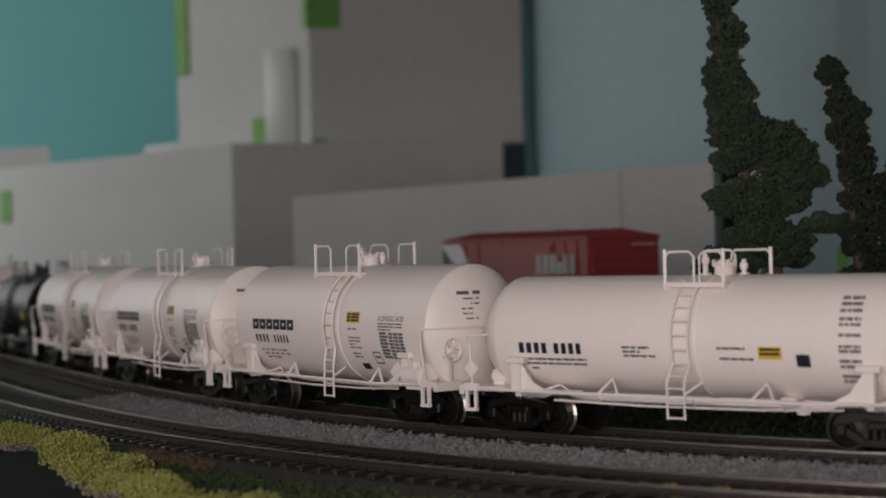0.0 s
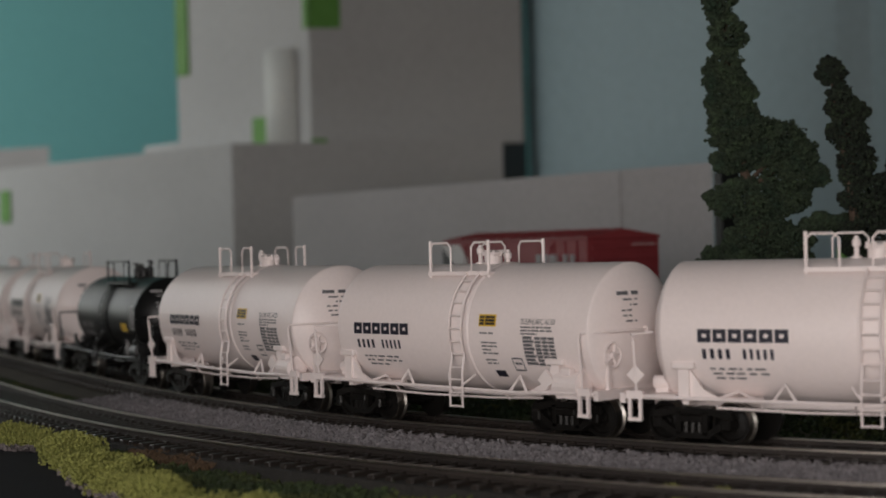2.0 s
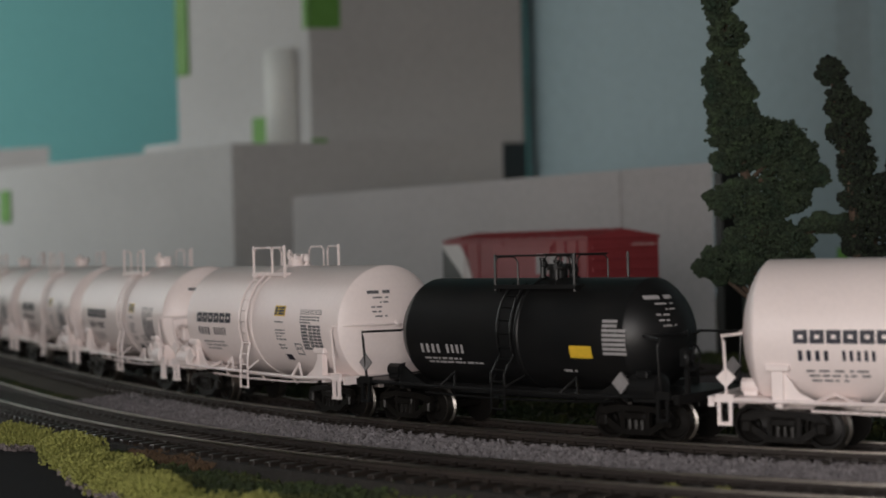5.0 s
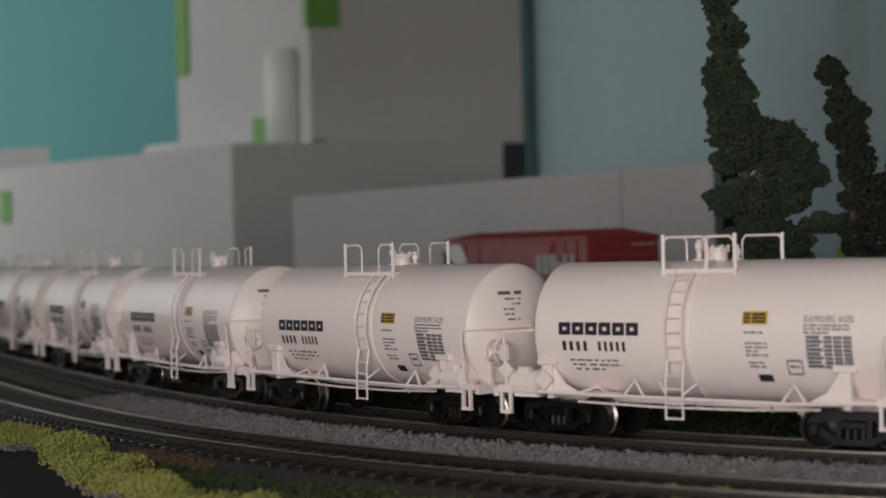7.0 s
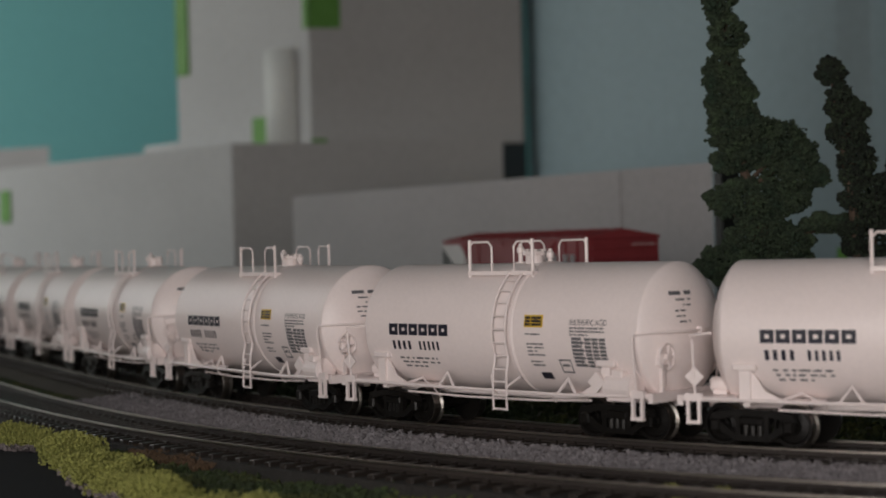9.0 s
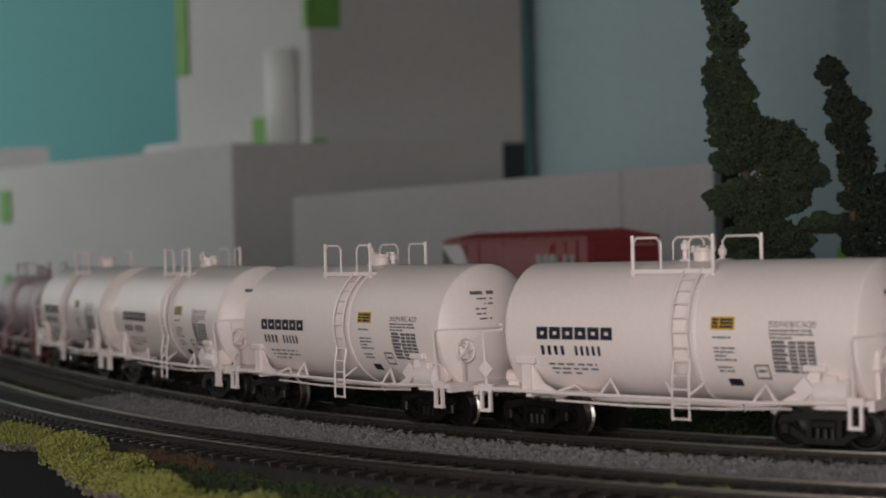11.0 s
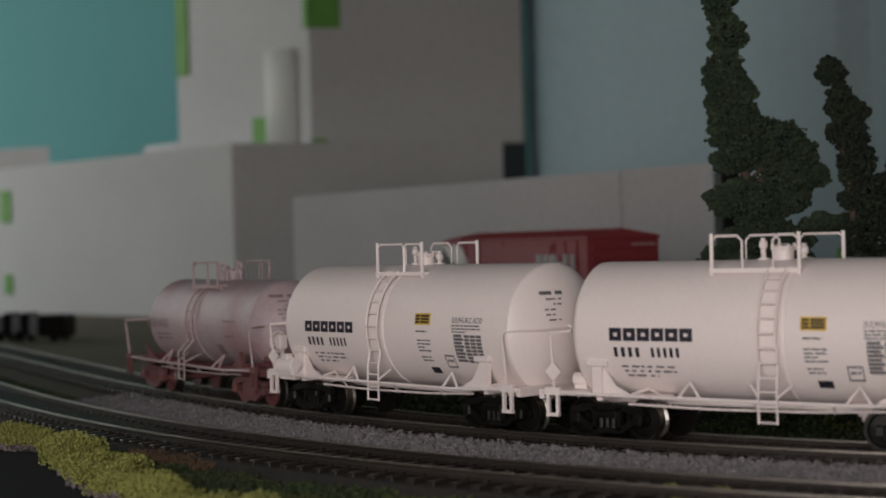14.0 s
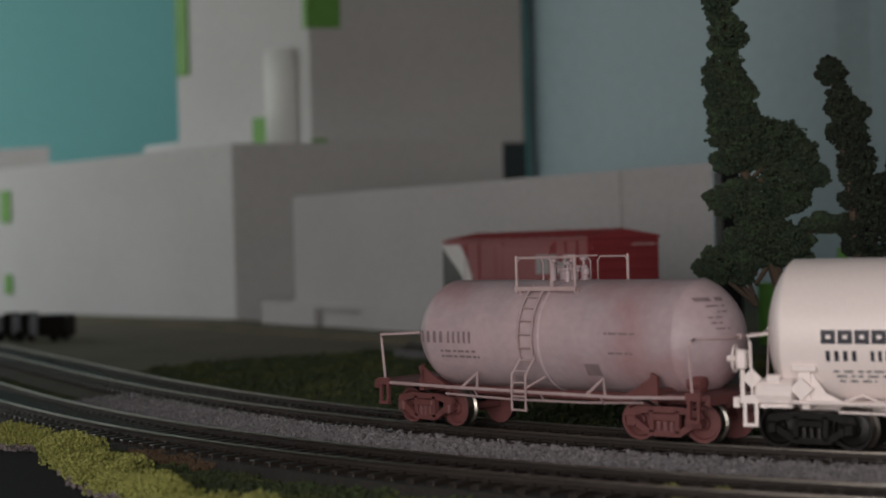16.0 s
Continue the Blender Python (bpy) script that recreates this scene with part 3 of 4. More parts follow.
    if turned:
        a0, a1 = ladder - 0.0065, ladder + 0.0128
    if paint == "black":
        a0, a1 = ladder - 0.0070, ladder + 0.0195
    bm = nb()
    for y in (-1, 1):
        y0, y1 = sorted((y * 0.0062, y * 0.0104))
        add_box(bm, a0, a1, y0, y1, pz - 0.0003, pz + 0.0003)
        add_box(bm, a0, a1, y * 0.0104 - 0.0002, y * 0.0104 + 0.0002, pz - 0.0007, pz + 0.0004)
        for x in (a0 + 0.0006, a1 - 0.0006):
            add_prism(bm, [(x - 0.0005, pz - 0.0028), (x + 0.0005, pz - 0.0028), (x + 0.0005, pz), (x - 0.0005, pz)], y * 0.0088 - 0.0004, y * 0.0088 + 0.0004)
    part("platform", bm, G, car)
    rz = top + 0.0057
    k = 0.0012
    rr = 0.00024 if rail_thin else 0.00031

    def hoop(x0, y0, x1, y1, zl=None):
        bm = nb()
        d = Vector((x1 - x0, y1 - y0, 0)).normalized() * k
        add_tube(bm, [(x0, y0, pz), (x0, y0, rz - k), (x0 + d.x, y0 + d.y, rz), (x1 - d.x, y1 - d.y, rz), (x1, y1, rz - k), (x1, y1, pz)], rr, 5)
        part("guard_rail", bm, G, car)

    hoop(a0 + 0.0004, -0.0100, a0 + 0.0080 if not turned else a1 - 0.0075, -0.0100)
    if turned:
        hoop(a0 + 0.0004, -0.0100, a0 + 0.0020, -0.0010)
        hoop(a1 - 0.0004, -0.0100, a1 - 0.0080, -0.0100)
    else:
        hoop(a1 - 0.0066, -0.0100, a1 - 0.0004, -0.0100)
    hoop(a0 + 0.0004, 0.0100, a0 + 0.0090, 0.0100)
    if paint == "black":
        hoop(a1 - 0.0150, 0.0100, a1 - 0.0050, 0.0100)
    else:
        hoop(a1 - 0.0080, 0.0100, a1 + 0.0040, 0.0064)
    for x, y in ((a0 + 0.0004, -0.0100), (a1 - 0.0004, -0.0100), (a1 + 0.0040, 0.0064)):
        bm = nb()
        add_tube(bm, [(x, y, pz - 0.0012), (x, y, rz + 0.0006)], rr * 1.5, 6)
        part("rail_post", bm, G, car)
    if rail_thin:
        bm = nb()
        add_tube(bm, [(a0 + 0.0004, -0.0100, rz + 0.0002), (a1 - 0.0004, -0.0100, rz + 0.0002)], rr, 5)
        part("top_rail", bm, G, car)
        bm = nb()
        add_tube(bm, [(a0 + 0.0004, 0.0100, rz + 0.0002), (a1 - (0.0050 if paint == "black" else 0.0080), 0.0100, rz + 0.0002)], rr, 5)
        part("top_rail", bm, G, car)
    # dome fittings
    bm = nb()
    du = (a0 + a1) / 2 + (0.0 if turned or paint == "black" else 0.0030)
    add_lathe(bm, [(0.0, 0.0036), (0.0012, 0.0035), (0.0030, 0.0030), (0.0030, 0.0024), (0.0024, 0.0022), (0.0024, -0.0008), (0.0, -0.0008)], Matrix.Translation((du, 0, top)), 20)
    part("manway", bm, P, car)
    for i in range(8):
        t = 2 * math.pi * i / 8
        bm = nb()
        add_lathe(bm, [(0.0, 0.0036), (0.0004, 0.0036), (0.0004, 0.0020), (0.0, 0.0020)], Matrix.Translation((du + 0.0027 * math.cos(t), 0.0027 * math.sin(t), top)), 6)
        part("bolt", bm, P, car)
    for d, hgt in ((-0.0052, 0.0050), (0.0048, 0.0036)):
        bm = nb()
        add_lathe(bm, [(0.0, hgt), (0.0005, hgt), (0.0006, hgt - 0.0006), (0.0010, hgt - 0.001), (0.0010, hgt - 0.0022), (0.0006, hgt - 0.0026), (0.0006, 0.0004), (0.0014, 0.0003), (0.0014, -0.0006), (0.0, -0.0006)], Matrix.Translation((du + d, 0.0005, top)), 10)
        part("valve", bm, P, car)
    if paint in ("black", "pink"):
        for d, y, hgt in ((-0.0034, -0.0022, 0.0052), (-0.0014, 0.0026, 0.0062), (0.0016, -0.0028, 0.0046), (0.0034, 0.0016, 0.0056)):
            bm = nb()
            add_lathe(bm, [(0.0, hgt), (0.0009, hgt), (0.0009, hgt - 0.0006), (0.0003, hgt - 0.0009), (0.0003, hgt - 0.0020), (0.0007, hgt - 0.0023), (0.0007, -0.0006), (0.0, -0.0006)], Matrix.Translation((du + d, y, top)), 9)
            part("valve", bm, P, car)
    # brake gear
    bx = flip * (pivot + 0.0064)
    if print_kind not in ("long", "faded"):
        bm = nb()
        add_lathe(bm, [(0.0, -0.0045), (0.0026, -0.0045), (0.0030, -0.0040), (0.0030, 0.0030), (0.0034, 0.0031), (0.0034, 0.0038), (0.0022, 0.0042), (0.0, 0.0044)], Matrix.Translation((bx, -0.0145, DECK + 0.0014)) @ ALONG_X, 18)
        add_box(bm, bx - 0.0036, bx + 0.0036, -0.0160, -0.0120, DECK - 0.0020, DECK - 0.0008)
        add_box(bm, bx - 0.0020, bx + 0.0012, -0.0168, -0.0145, DECK + 0.0036, DECK + 0.0054, bevel=0.0003)
        part("brake_cylinder", bm, F, car)
        bm = nb()
        add_box(bm, -0.0018, 0.0018, -0.0004, 0.0004, -0.0018, 0.0018, Matrix.Translation((bx - flip * 0.0060, -0.0170, DECK + 0.0024)) @ Matrix.Rotation(radians(45), 4, "Y"))
        part("placard", bm, M["greyplate"] if paint == "black" else F, car)
    if paint != "pink":
        hub = Vector((flip * (reach + 0.0048), -0.0112, DECK + 0.0085))
        bm = nb()
        add_tube(bm, [hub + Vector((0, 0.0030 * math.cos(t), 0.0030 * math.sin(t))) for t in (2 * math.pi * i / 20 for i in range(21))], 0.0003, 5, False)
        for i in range(5):
            t = 2 * math.pi * i / 5
            add_tube(bm, [hub, hub + Vector((0, 0.0030 * math.cos(t), 0.0030 * math.sin(t)))], 0.00022, 4)
        add_lathe(bm, [(0.0, 0.0006), (0.0008, 0.0006), (0.0008, -0.0018), (0.0, -0.0018)], Matrix.Translation(hub) @ ALONG_X, 10)
        part("hand_wheel", bm, G, car)
        bm = nb()
        add_box(bm, hub.x - flip * 0.0016 - 0.0012, hub.x - flip * 0.0016 + 0.0012, -0.0127, -0.0097, DECK + 0.0062, DECK + 0.0106, bevel=0.0004)
        add_box(bm, hub.x - flip * 0.0016 - 0.0005, hub.x - flip * 0.0016 + 0.0005, -0.0117, -0.0107, DECK - 0.0004, DECK + 0.0060)
        part("brake_stand", bm, F, car)
    bm = nb()
    other = -flip
    add_lathe(bm, [(0.0, -0.0022), (0.0017, -0.0022), (0.0017, 0.0018), (0.0, 0.0022)], Matrix.Translation((other * (reach - 0.0040), -0.0085, DECK + 0.0022)) @ ALONG_X, 12)
    add_box(bm, other * (reach - 0.004) - 0.0016, other * (reach - 0.004) + 0.0016, -0.0100, -0.0070, DECK - 0.0004, DECK + 0.0010)
    part("air_valve", bm, F, car)
    # print
    dk = M["dimprint"] if paint == "black" else M["dark"]
    gy = M["dimprint"] if paint == "black" else M["ink"]
    if print_kind == "acid":
        w = 0.00320
        for i in range(6):
            bm = nb()
            u = -0.0328 + i * (w + 0.00044)
            add_ring_mark(bm, r, zc, u, u + w, 0.0241, 0.0271, 0.00110, 0.00108, 0)
            part("owner_mark", bm, dk, car)
        bm = nb()
        for i in range(4):
            add_patch(bm, r, zc, -0.0319 + i * 0.0019, -0.0319 + i * 0.0019 + 0.00093, 0.0203, 0.0226)
        for i in range(5):
            add_patch(bm, r, zc, -0.0222 + i * 0.0016, -0.0222 + i * 0.0016 + 0.00074, 0.0203, 0.0226)
        tagged(part("number_mark", bm, dk, car), kind="stuff")
        bm = nb()
        for z, u0, u1 in ((0.0178, -0.0305, -0.0168), (0.0167, -0.0300, -0.0165), (0.0156, -0.0295, -0.0215)):
            bars(bm, r, zc, u0, u1, z, 0.00045, rng, 0.5)
        for z, u0, u1 in ((0.0250, 0.0150, 0.0196), (0.0226, 0.0152, 0.0205), (0.0217, 0.0152, 0.0205), (0.0208, 0.0152, 0.0182), (0.0199, 0.0152, 0.0206), (0.0182, 0.0155, 0.0192), (0.0173, 0.0157, 0.0196)):
            bars(bm, r, zc, u0, u1, z, 0.0004, rng, 1.2)
        bars(bm, r, zc, 0.0290, 0.0394, 0.0267, 0.0004, rng, 1.5)
        bars(bm, r, zc, 0.0290, 0.0396, 0.0259, 0.0004, rng, 1.5)
        bars(bm, r, zc, 0.0290, 0.0346, 0.0251, 0.0004, rng, 1.5)
        for i in range(8):
            z = 0.0240 - i * 0.00092
            add_patch(bm, r, zc, 0.0295, 0.0326 + 0.0006 * (i % 2), z, z + 0.0007)
            for k in range(3):
                add_patch(bm, r, zc, 0.0335 + k * 0.0022, 0.0354 + k * 0.0022, z - 0.0001, z + 0.0006)
        for z in (0.0158, 0.0188):
            add_patch(bm, r, zc, 0.0246, 0.0282, z, z + 0.0004)
        for u in (0.0246, 0.0279):
            add_patch(bm, r, zc, u, u + 0.0003, 0.0162, 0.0188)
        bars(bm, r, zc, 0.0253, 0.0275, 0.0174, 0.0006, rng, 1.2)
        tagged(part("small_print", bm, gy, car), kind="stuff")
        bm = nb()
        add_patch(bm, r, zc, 0.0172, 0.0206, 0.0140, 0.0157)
        part("dark_panel", bm, dk, car)
        bm = nb()
        add_word(bm, r, zc, "SULPHURIC ACID", 0.0290, 0.0402, 0.0276, 0.0290)
        part("cargo_word", bm, M["dark"], car)
        bm = nb()
        add_patch(bm, r, zc, 0.0146, 0.0206, 0.0269, 0.0299)
        part("yellow_panel", bm, M["yellow"], car)
        bm = nb()
        for z in (0.0289, 0.0281, 0.0273):
            for u0, u1 in ((0.0149, 0.0166), (0.0169, 0.0202)):
                add_patch(bm, r, zc, u0, u1, z, z + 0.0006, 0.0002)
        tagged(part("panel_bars", bm, M["dark"], car), kind="stuff")
    elif print_kind == "long":
        bm = nb()
        for i in range(4):
            add_patch(bm, r, zc, -0.0452 + i * 0.0022, -0.0438 + i * 0.0022, 0.0204, 0.0230)
        for i in range(4):
            add_patch(bm, r, zc, -0.0350 + i * 0.0021, -0.0337 + i * 0.0021, 0.0204, 0.0230)
        tagged(part("number_mark", bm, dk, car), kind="stuff")
        bm = nb()
        for z, u0, u1 in ((0.0187, -0.0440, -0.0262), (0.0176, -0.0440, -0.0262), (0.0164, -0.0425, -0.0405), (0.0220, -0.016, -0.0085), (0.0210, -0.0158, -0.0110), (0.0200, -0.0156, -0.0070), (0.0222, 0.0090, 0.0160), (0.0198, 0.0095, 0.0180)):
            bars(bm, r, zc, u0, u1, z, 0.00055, rng, 1.4)
        for z in (0.0335, 0.0322, 0.0308, 0.0290, 0.0278, 0.0255, 0.0230, 0.0220, 0.0198, 0.0186, 0.0164, 0.0153):
            bars(bm, r, zc, 0.0385, 0.0435, z, 0.0007, rng, 1.4)
        tagged(part("small_print", bm, gy, car), kind="stuff")
        bm = nb()
        add_patch(bm, r, zc, 0.0193, 0.0250, 0.0202, 0.0230)
        part("yellow_panel", bm, M["yellow"], car)
        bm = nb()
        for z in (0.0221, 0.0211):
            add_patch(bm, r, zc, 0.0197, 0.0246, z, z + 0.0006, 0.0002)
        tagged(part("panel_bars", bm, M["dark"], car), kind="stuff")
        bm = nb()
        add_patch(bm, r, zc, 0.0284, 0.0316, 0.0186, 0.0214)
        part("dark_panel", bm, dk, car)
    elif print_kind == "black":
        bm = nb()
        for i in range(4):
            add_patch(bm, r, zc, -0.0305 + i * 0.0019, -0.0305 + i * 0.0019 + 0.00093, 0.0195, 0.0218)
        for i in range(4):
            add_patch(bm, r, zc, -0.0215 + i * 0.0017, -0.0215 + i * 0.0017 + 0.00081, 0.0195, 0.0218)
        tagged(part("number_mark", bm, dk, car), kind="stuff")
        bm = nb()
        bars(bm, r, zc, -0.030, -0.017, 0.0178, 0.0005, rng, 0.9)
        bars(bm, r, zc, -0.029, -0.010, 0.0168, 0.0005, rng, 0.9)
        for i in range(8):
            add_patch(bm, r, zc, 0.0296, 0.0366 if i < 6 else 0.0340, 0.0204 + i * 0.0011, 0.0211 + i * 0.0011)
        bars(bm, r, zc, 0.016, 0.020, 0.0158, 0.0006, rng, 0.6)
        tagged(part("small_print", bm, dk, car), kind="stuff")
        bm = nb()
        add_patch(bm, r, zc, 0.0194, 0.0262, 0.0194, 0.0224)
        part("yellow_panel", bm, M["yellow"], car)
    elif print_kind == "faded":
        bm = nb()
        for i in range(4):
            add_patch(bm, r, zc, -0.0375 + i * 0.0022, -0.0375 + i * 0.0022 + 0.00105, 0.0222, 0.0252)
        for i in range(5):
            add_patch(bm, r, zc, -0.0282 + i * 0.0018, -0.0282 + i * 0.0018 + 0.00081, 0.0222, 0.0252)
        tagged(part("number_mark", bm, M["fadedprint"], car), kind="stuff")
        bm = nb()
        for z, u0, u1 in ((0.0198, -0.031, -0.019), (0.0184, -0.031, -0.018), (0.0252, 0.022, 0.031), (0.0205, 0.023, 0.030)):
            bars(bm, r, zc, u0, u1, z, 0.0006, rng, 0.8)
        tagged(part("small_print", bm, M["fadedprint"], car), kind="stuff")
        bm = nb()
        add_patch(bm, r, zc, 0.0150, 0.0195, 0.0150, 0.0180)
        part("dark_panel", bm, M["fadedprint"], car)
    # print on the leading head
    hm = nb()
    for i, (y0, y1) in enumerate(((-0.0085, -0.0015), (-0.0080, -0.0022), (-0.0050, -0.0018), (-0.0078, -0.0045), (-0.0076, -0.0048), (-0.0076, -0.0030))):
        z = zc + 0.0090 - i * 0.0013
        h = 0.0009 if i == 0 else 0.0004
        n = 6
        cols = []
        for j in range(n + 1):
            y = y0 + (y1 - y0) * j / n
            cols.append([hm.verts.new((uc + (ue - hd) + hd * dish(math.hypot(y, q - zc) / r) + 0.00018, y, q)) for q in (z, z + h)])
        for j in range(n):
            if (i * 7 + j) % 4 != 3:
                hm.faces.new((cols[j][0], cols[j + 1][0], cols[j + 1][1], cols[j][1]))
    tagged(part("head_print", hm, M["fadedprint"] if paint == "pink" else gy, car), kind="stuff")
    shift = 0.0016 if print_kind == "acid" else 0.0
    bogie(car, shift - pivot, frame_paint == "oxide")
    bogie(car, shift + pivot, frame_paint == "oxide")
    return car, s0, pivot


WHITE = "white acid tank car with blocky dark marks"
TRAIN = [
    tank_car("long white tank car at the head of the string", 0.3355, r=0.0147, zc=0.0243, uc=0.0, ue=0.0620, hd=0.0095, reach=0.0585, pivot=0.0455, ladder=0.0, print_kind="long", seed=2),
    tank_car(WHITE, 0.2154, seed=3),
    tank_car(WHITE, 0.1079, uc=0.0054, ue=0.0492, hd=0.0042, seed=4),
    tank_car(WHITE, 0.0005, seed=5),
    tank_car("small glossy black tank car with white print", -0.1080, r=0.0141, zc=0.0245, uc=0.0, ue=0.0440, hd=0.0085, ladder=-0.0005, paint="black", frame_paint="black", print_kind="black", rail_thin=True, seed=6),
    tank_car(WHITE + ", brake gear behind", -0.2156, uc=0.0054, ue=0.0492, hd=0.0042, turned=True, ladder=-0.0014, rise=0.0012, stretch=1.02, seed=7),
    tank_car(WHITE, -0.3226, seed=8),
    tank_car(WHITE, -0.4302, seed=9),
    tank_car(WHITE, -0.5378, seed=10),
    tank_car(WHITE, -0.6480, seed=11),
    tank_car(WHITE, -0.7541, seed=12),
    tank_car(WHITE + ", brake gear behind", -0.8618, turned=True, ladder=-0.0020, seed=13),
    tank_car("weathered pink-grey tank car with red oxide trucks, last of the string", -0.9686, r=0.0141, zc=0.0240, uc=0.0028, ue=0.0478, hd=0.0095, ladder=-0.0016, paint="pink", frame_paint="oxide", trim_paint="pinktrim", turned=True, print_kind="faded", rail_thin=True, seed=14),
]


def chord(s, half):
    a, b = on_line(s + half), on_line(s - half)
    d = a - b
    return (a + b) / 2, math.atan2(d.y, d.x)


def motions():
    steps = [0.5 * i for i in range(33)]
    for car, s0, pivot in TRAIN:
        rows = []
        for t in steps:
            c, a = chord(s0 + SPEED * (t - 3.5), pivot)
            rows.append((t, Matrix.Translation(c) @ Matrix.Rotation(a, 4, "Z")))
        walk(car, rows)
    start = {car: s0 for car, s0, pivot in TRAIN}
    for t_ob, u, car in SWIVELLED:
        rows = []
        for t in steps:
            s = start[car] + SPEED * (t - 3.5)
            rows.append((t, Matrix.Translation((u, 0, 0)) @ Matrix.Rotation(heading(s + u) - chord(s, abs(u))[1], 4, "Z")))
        walk(t_ob, rows)
    turn = SPEED / WHEEL_R
    spins = [2 * i / FPS for i in range(241)]
    for w, x in SPUN:
        walk(w, [(t, Matrix.Translation((x, 0, WHEEL_R)) @ Matrix.Rotation(turn * t, 4, "Y")) for t in spins])

# ---- background ----


def wall_box(bm, a, b, depth, z0, z1):
    """A box on the plan whose front runs from a to b; depth goes back from it."""
    a, b = Vector((*a, 0)), Vector((*b, 0))
    d = (b - a).normalized()
    n = Vector((-d.y, d.x, 0)) * depth
    low = [bm.verts.new(p + Vector((0, 0, z0))) for p in (a, b, b + n, a + n)]
    high = [bm.verts.new(v.co + Vector((0, 0, z1 - z0))) for v in low]
    bm.faces.new(low[::-1])
    bm.faces.new(high)
    for i in range(4):
        bm.faces.new((low[i], low[(i + 1) % 4], high[(i + 1) % 4], high[i]))
    return bm


def foam_block(name, corner, left, right, z0, z1, material, label):
    """A building of boards: two faces that meet at the corner, with a thin roof sheet."""
    c, l, r = Vector((*corner, 0)), Vector((*left, 0)), Vector((*right, 0))
    root = new(name)
    tagged(root, label, "model building")
    far = l + r - c
    pts = [l, c, r, far]
    inner = []
    for i in range(4):
        p, q, o = pts[i], pts[(i + 1) % 4], pts[i - 1]
        inner.append(p + ((q - p).normalized() + (o - p).normalized()) * 0.004)
    for i in range(4):
        bm = nb()
        ring = [pts[i], pts[(i + 1) % 4], inner[(i + 1) % 4], inner[i]]
        low = [bm.verts.new((p.x, p.y, z0)) for p in ring]
        high = [bm.verts.new((p.x, p.y, z1)) for p in ring]
        bm.faces.new(low)
        bm.faces.new(high)
        for k in range(4):
            bm.faces.new((low[k], low[(k + 1) % 4], high[(k + 1) % 4], high[k]))
        bmesh.ops.recalc_face_normals(bm, faces=bm.faces)
        part("wall_panel", bm, material, root)
    bm = nb()
    lo = [bm.verts.new((p.x, p.y, z1 - 0.006)) for p in inner]
    hi = [bm.verts.new((p.x, p.y, z1 - 0.001)) for p in inner]
    bm.faces.new(lo)
    bm.faces.new(hi)
    for i in range(4):
        bm.faces.new((lo[i], lo[(i + 1) % 4], hi[(i + 1) % 4], hi[i]))
    bmesh.ops.recalc_face_normals(bm, faces=bm.faces)
    part("roof", bm, material, root)
    return root


big = foam_block("mock_up_building", (-0.1589, 1.2228), (-0.470, 1.5647), (0.049, 1.262), GROUND, 0.1285, M["foam"], "large white foam-board mock-up building, plain walls")
foam_block("tower", (-0.1020, 1.275), (-0.2285, 1.405), (0.068, 1.305), 0.129, 0.36, M["foam"], "tall white foam-board tower on the mock-up roof")
foam_block("long_building", (-0.1035, 1.115), (-0.103, 1.135), (0.1285, 0.762), GROUND, 0.0835, M["card"], "long low white card building with a vertical seam")
seam = nb()
wall_box(seam, (0.0895, 0.8211), (0.0913, 0.8183), -0.0005, GROUND, 0.0834)
bmesh.ops.recalc_face_normals(seam, faces=seam.faces)
part("seam_strip", seam, M["card"], bpy.data.objects["long_building"])
edge = nb()
wall_box(edge, (0.1290, 0.7613), (0.1320, 0.7567), 0.012, GROUND, 0.0790)
bmesh.ops.recalc_face_normals(edge, faces=edge.faces)
part("edge_strip", edge, M["truck"], bpy.data.objects["long_building"])
ledge = foam_block("roof_block", (-0.235, 1.44), (-0.275, 1.49), (-0.19, 1.46), 0.129, 0.1455, M["foam"], "small white foam block on the mock-up roof")
foam_block("far_block", (-0.475, 1.95), (-0.62, 2.02), (-0.515, 2.05), 0.02, 0.179, M["card"], "beige box far behind the mock-up building")

# paper roll and tapes on the tower
LEFT_DIR = (Vector((-0.2285, 1.405, 0)) - Vector((-0.1020, 1.275, 0))).normalized()
LEFT_OUT = Vector((-LEFT_DIR.y, LEFT_DIR.x, 0)) * (1 if -LEFT_DIR.y < 0 else -1)
roll = nb()
sheet = []
for i in range(13):
    d = 0.016 + 0.040 * i / 12
    o = 0.0012 + 0.0075 * math.sin(math.pi * i / 12) ** 0.8
    base = Vector((-0.1020, 1.275, 0)) + LEFT_DIR * d + LEFT_OUT * o
    sheet.append([roll.verts.new(base + Vector((0, 0, z)) + LEFT_OUT * k) for z in (0.1295, 0.2085) for k in (0.0, 0.0006)])
for r, q in zip(sheet, sheet[1:]):
    for k, j in ((0, 2), (2, 3), (3, 1), (1, 0)):
        roll.faces.new((r[k], q[k], q[j], r[j]))
for e in (sheet[0], sheet[-1]):
    roll.faces.new((e[0], e[2], e[3], e[1]))
bmesh.ops.recalc_face_normals(roll, faces=roll.faces)
tagged(link_mesh("paper_sheet", roll, M["paper"], smooth=True), "bowed white paper sheet standing against the tower", "paper")


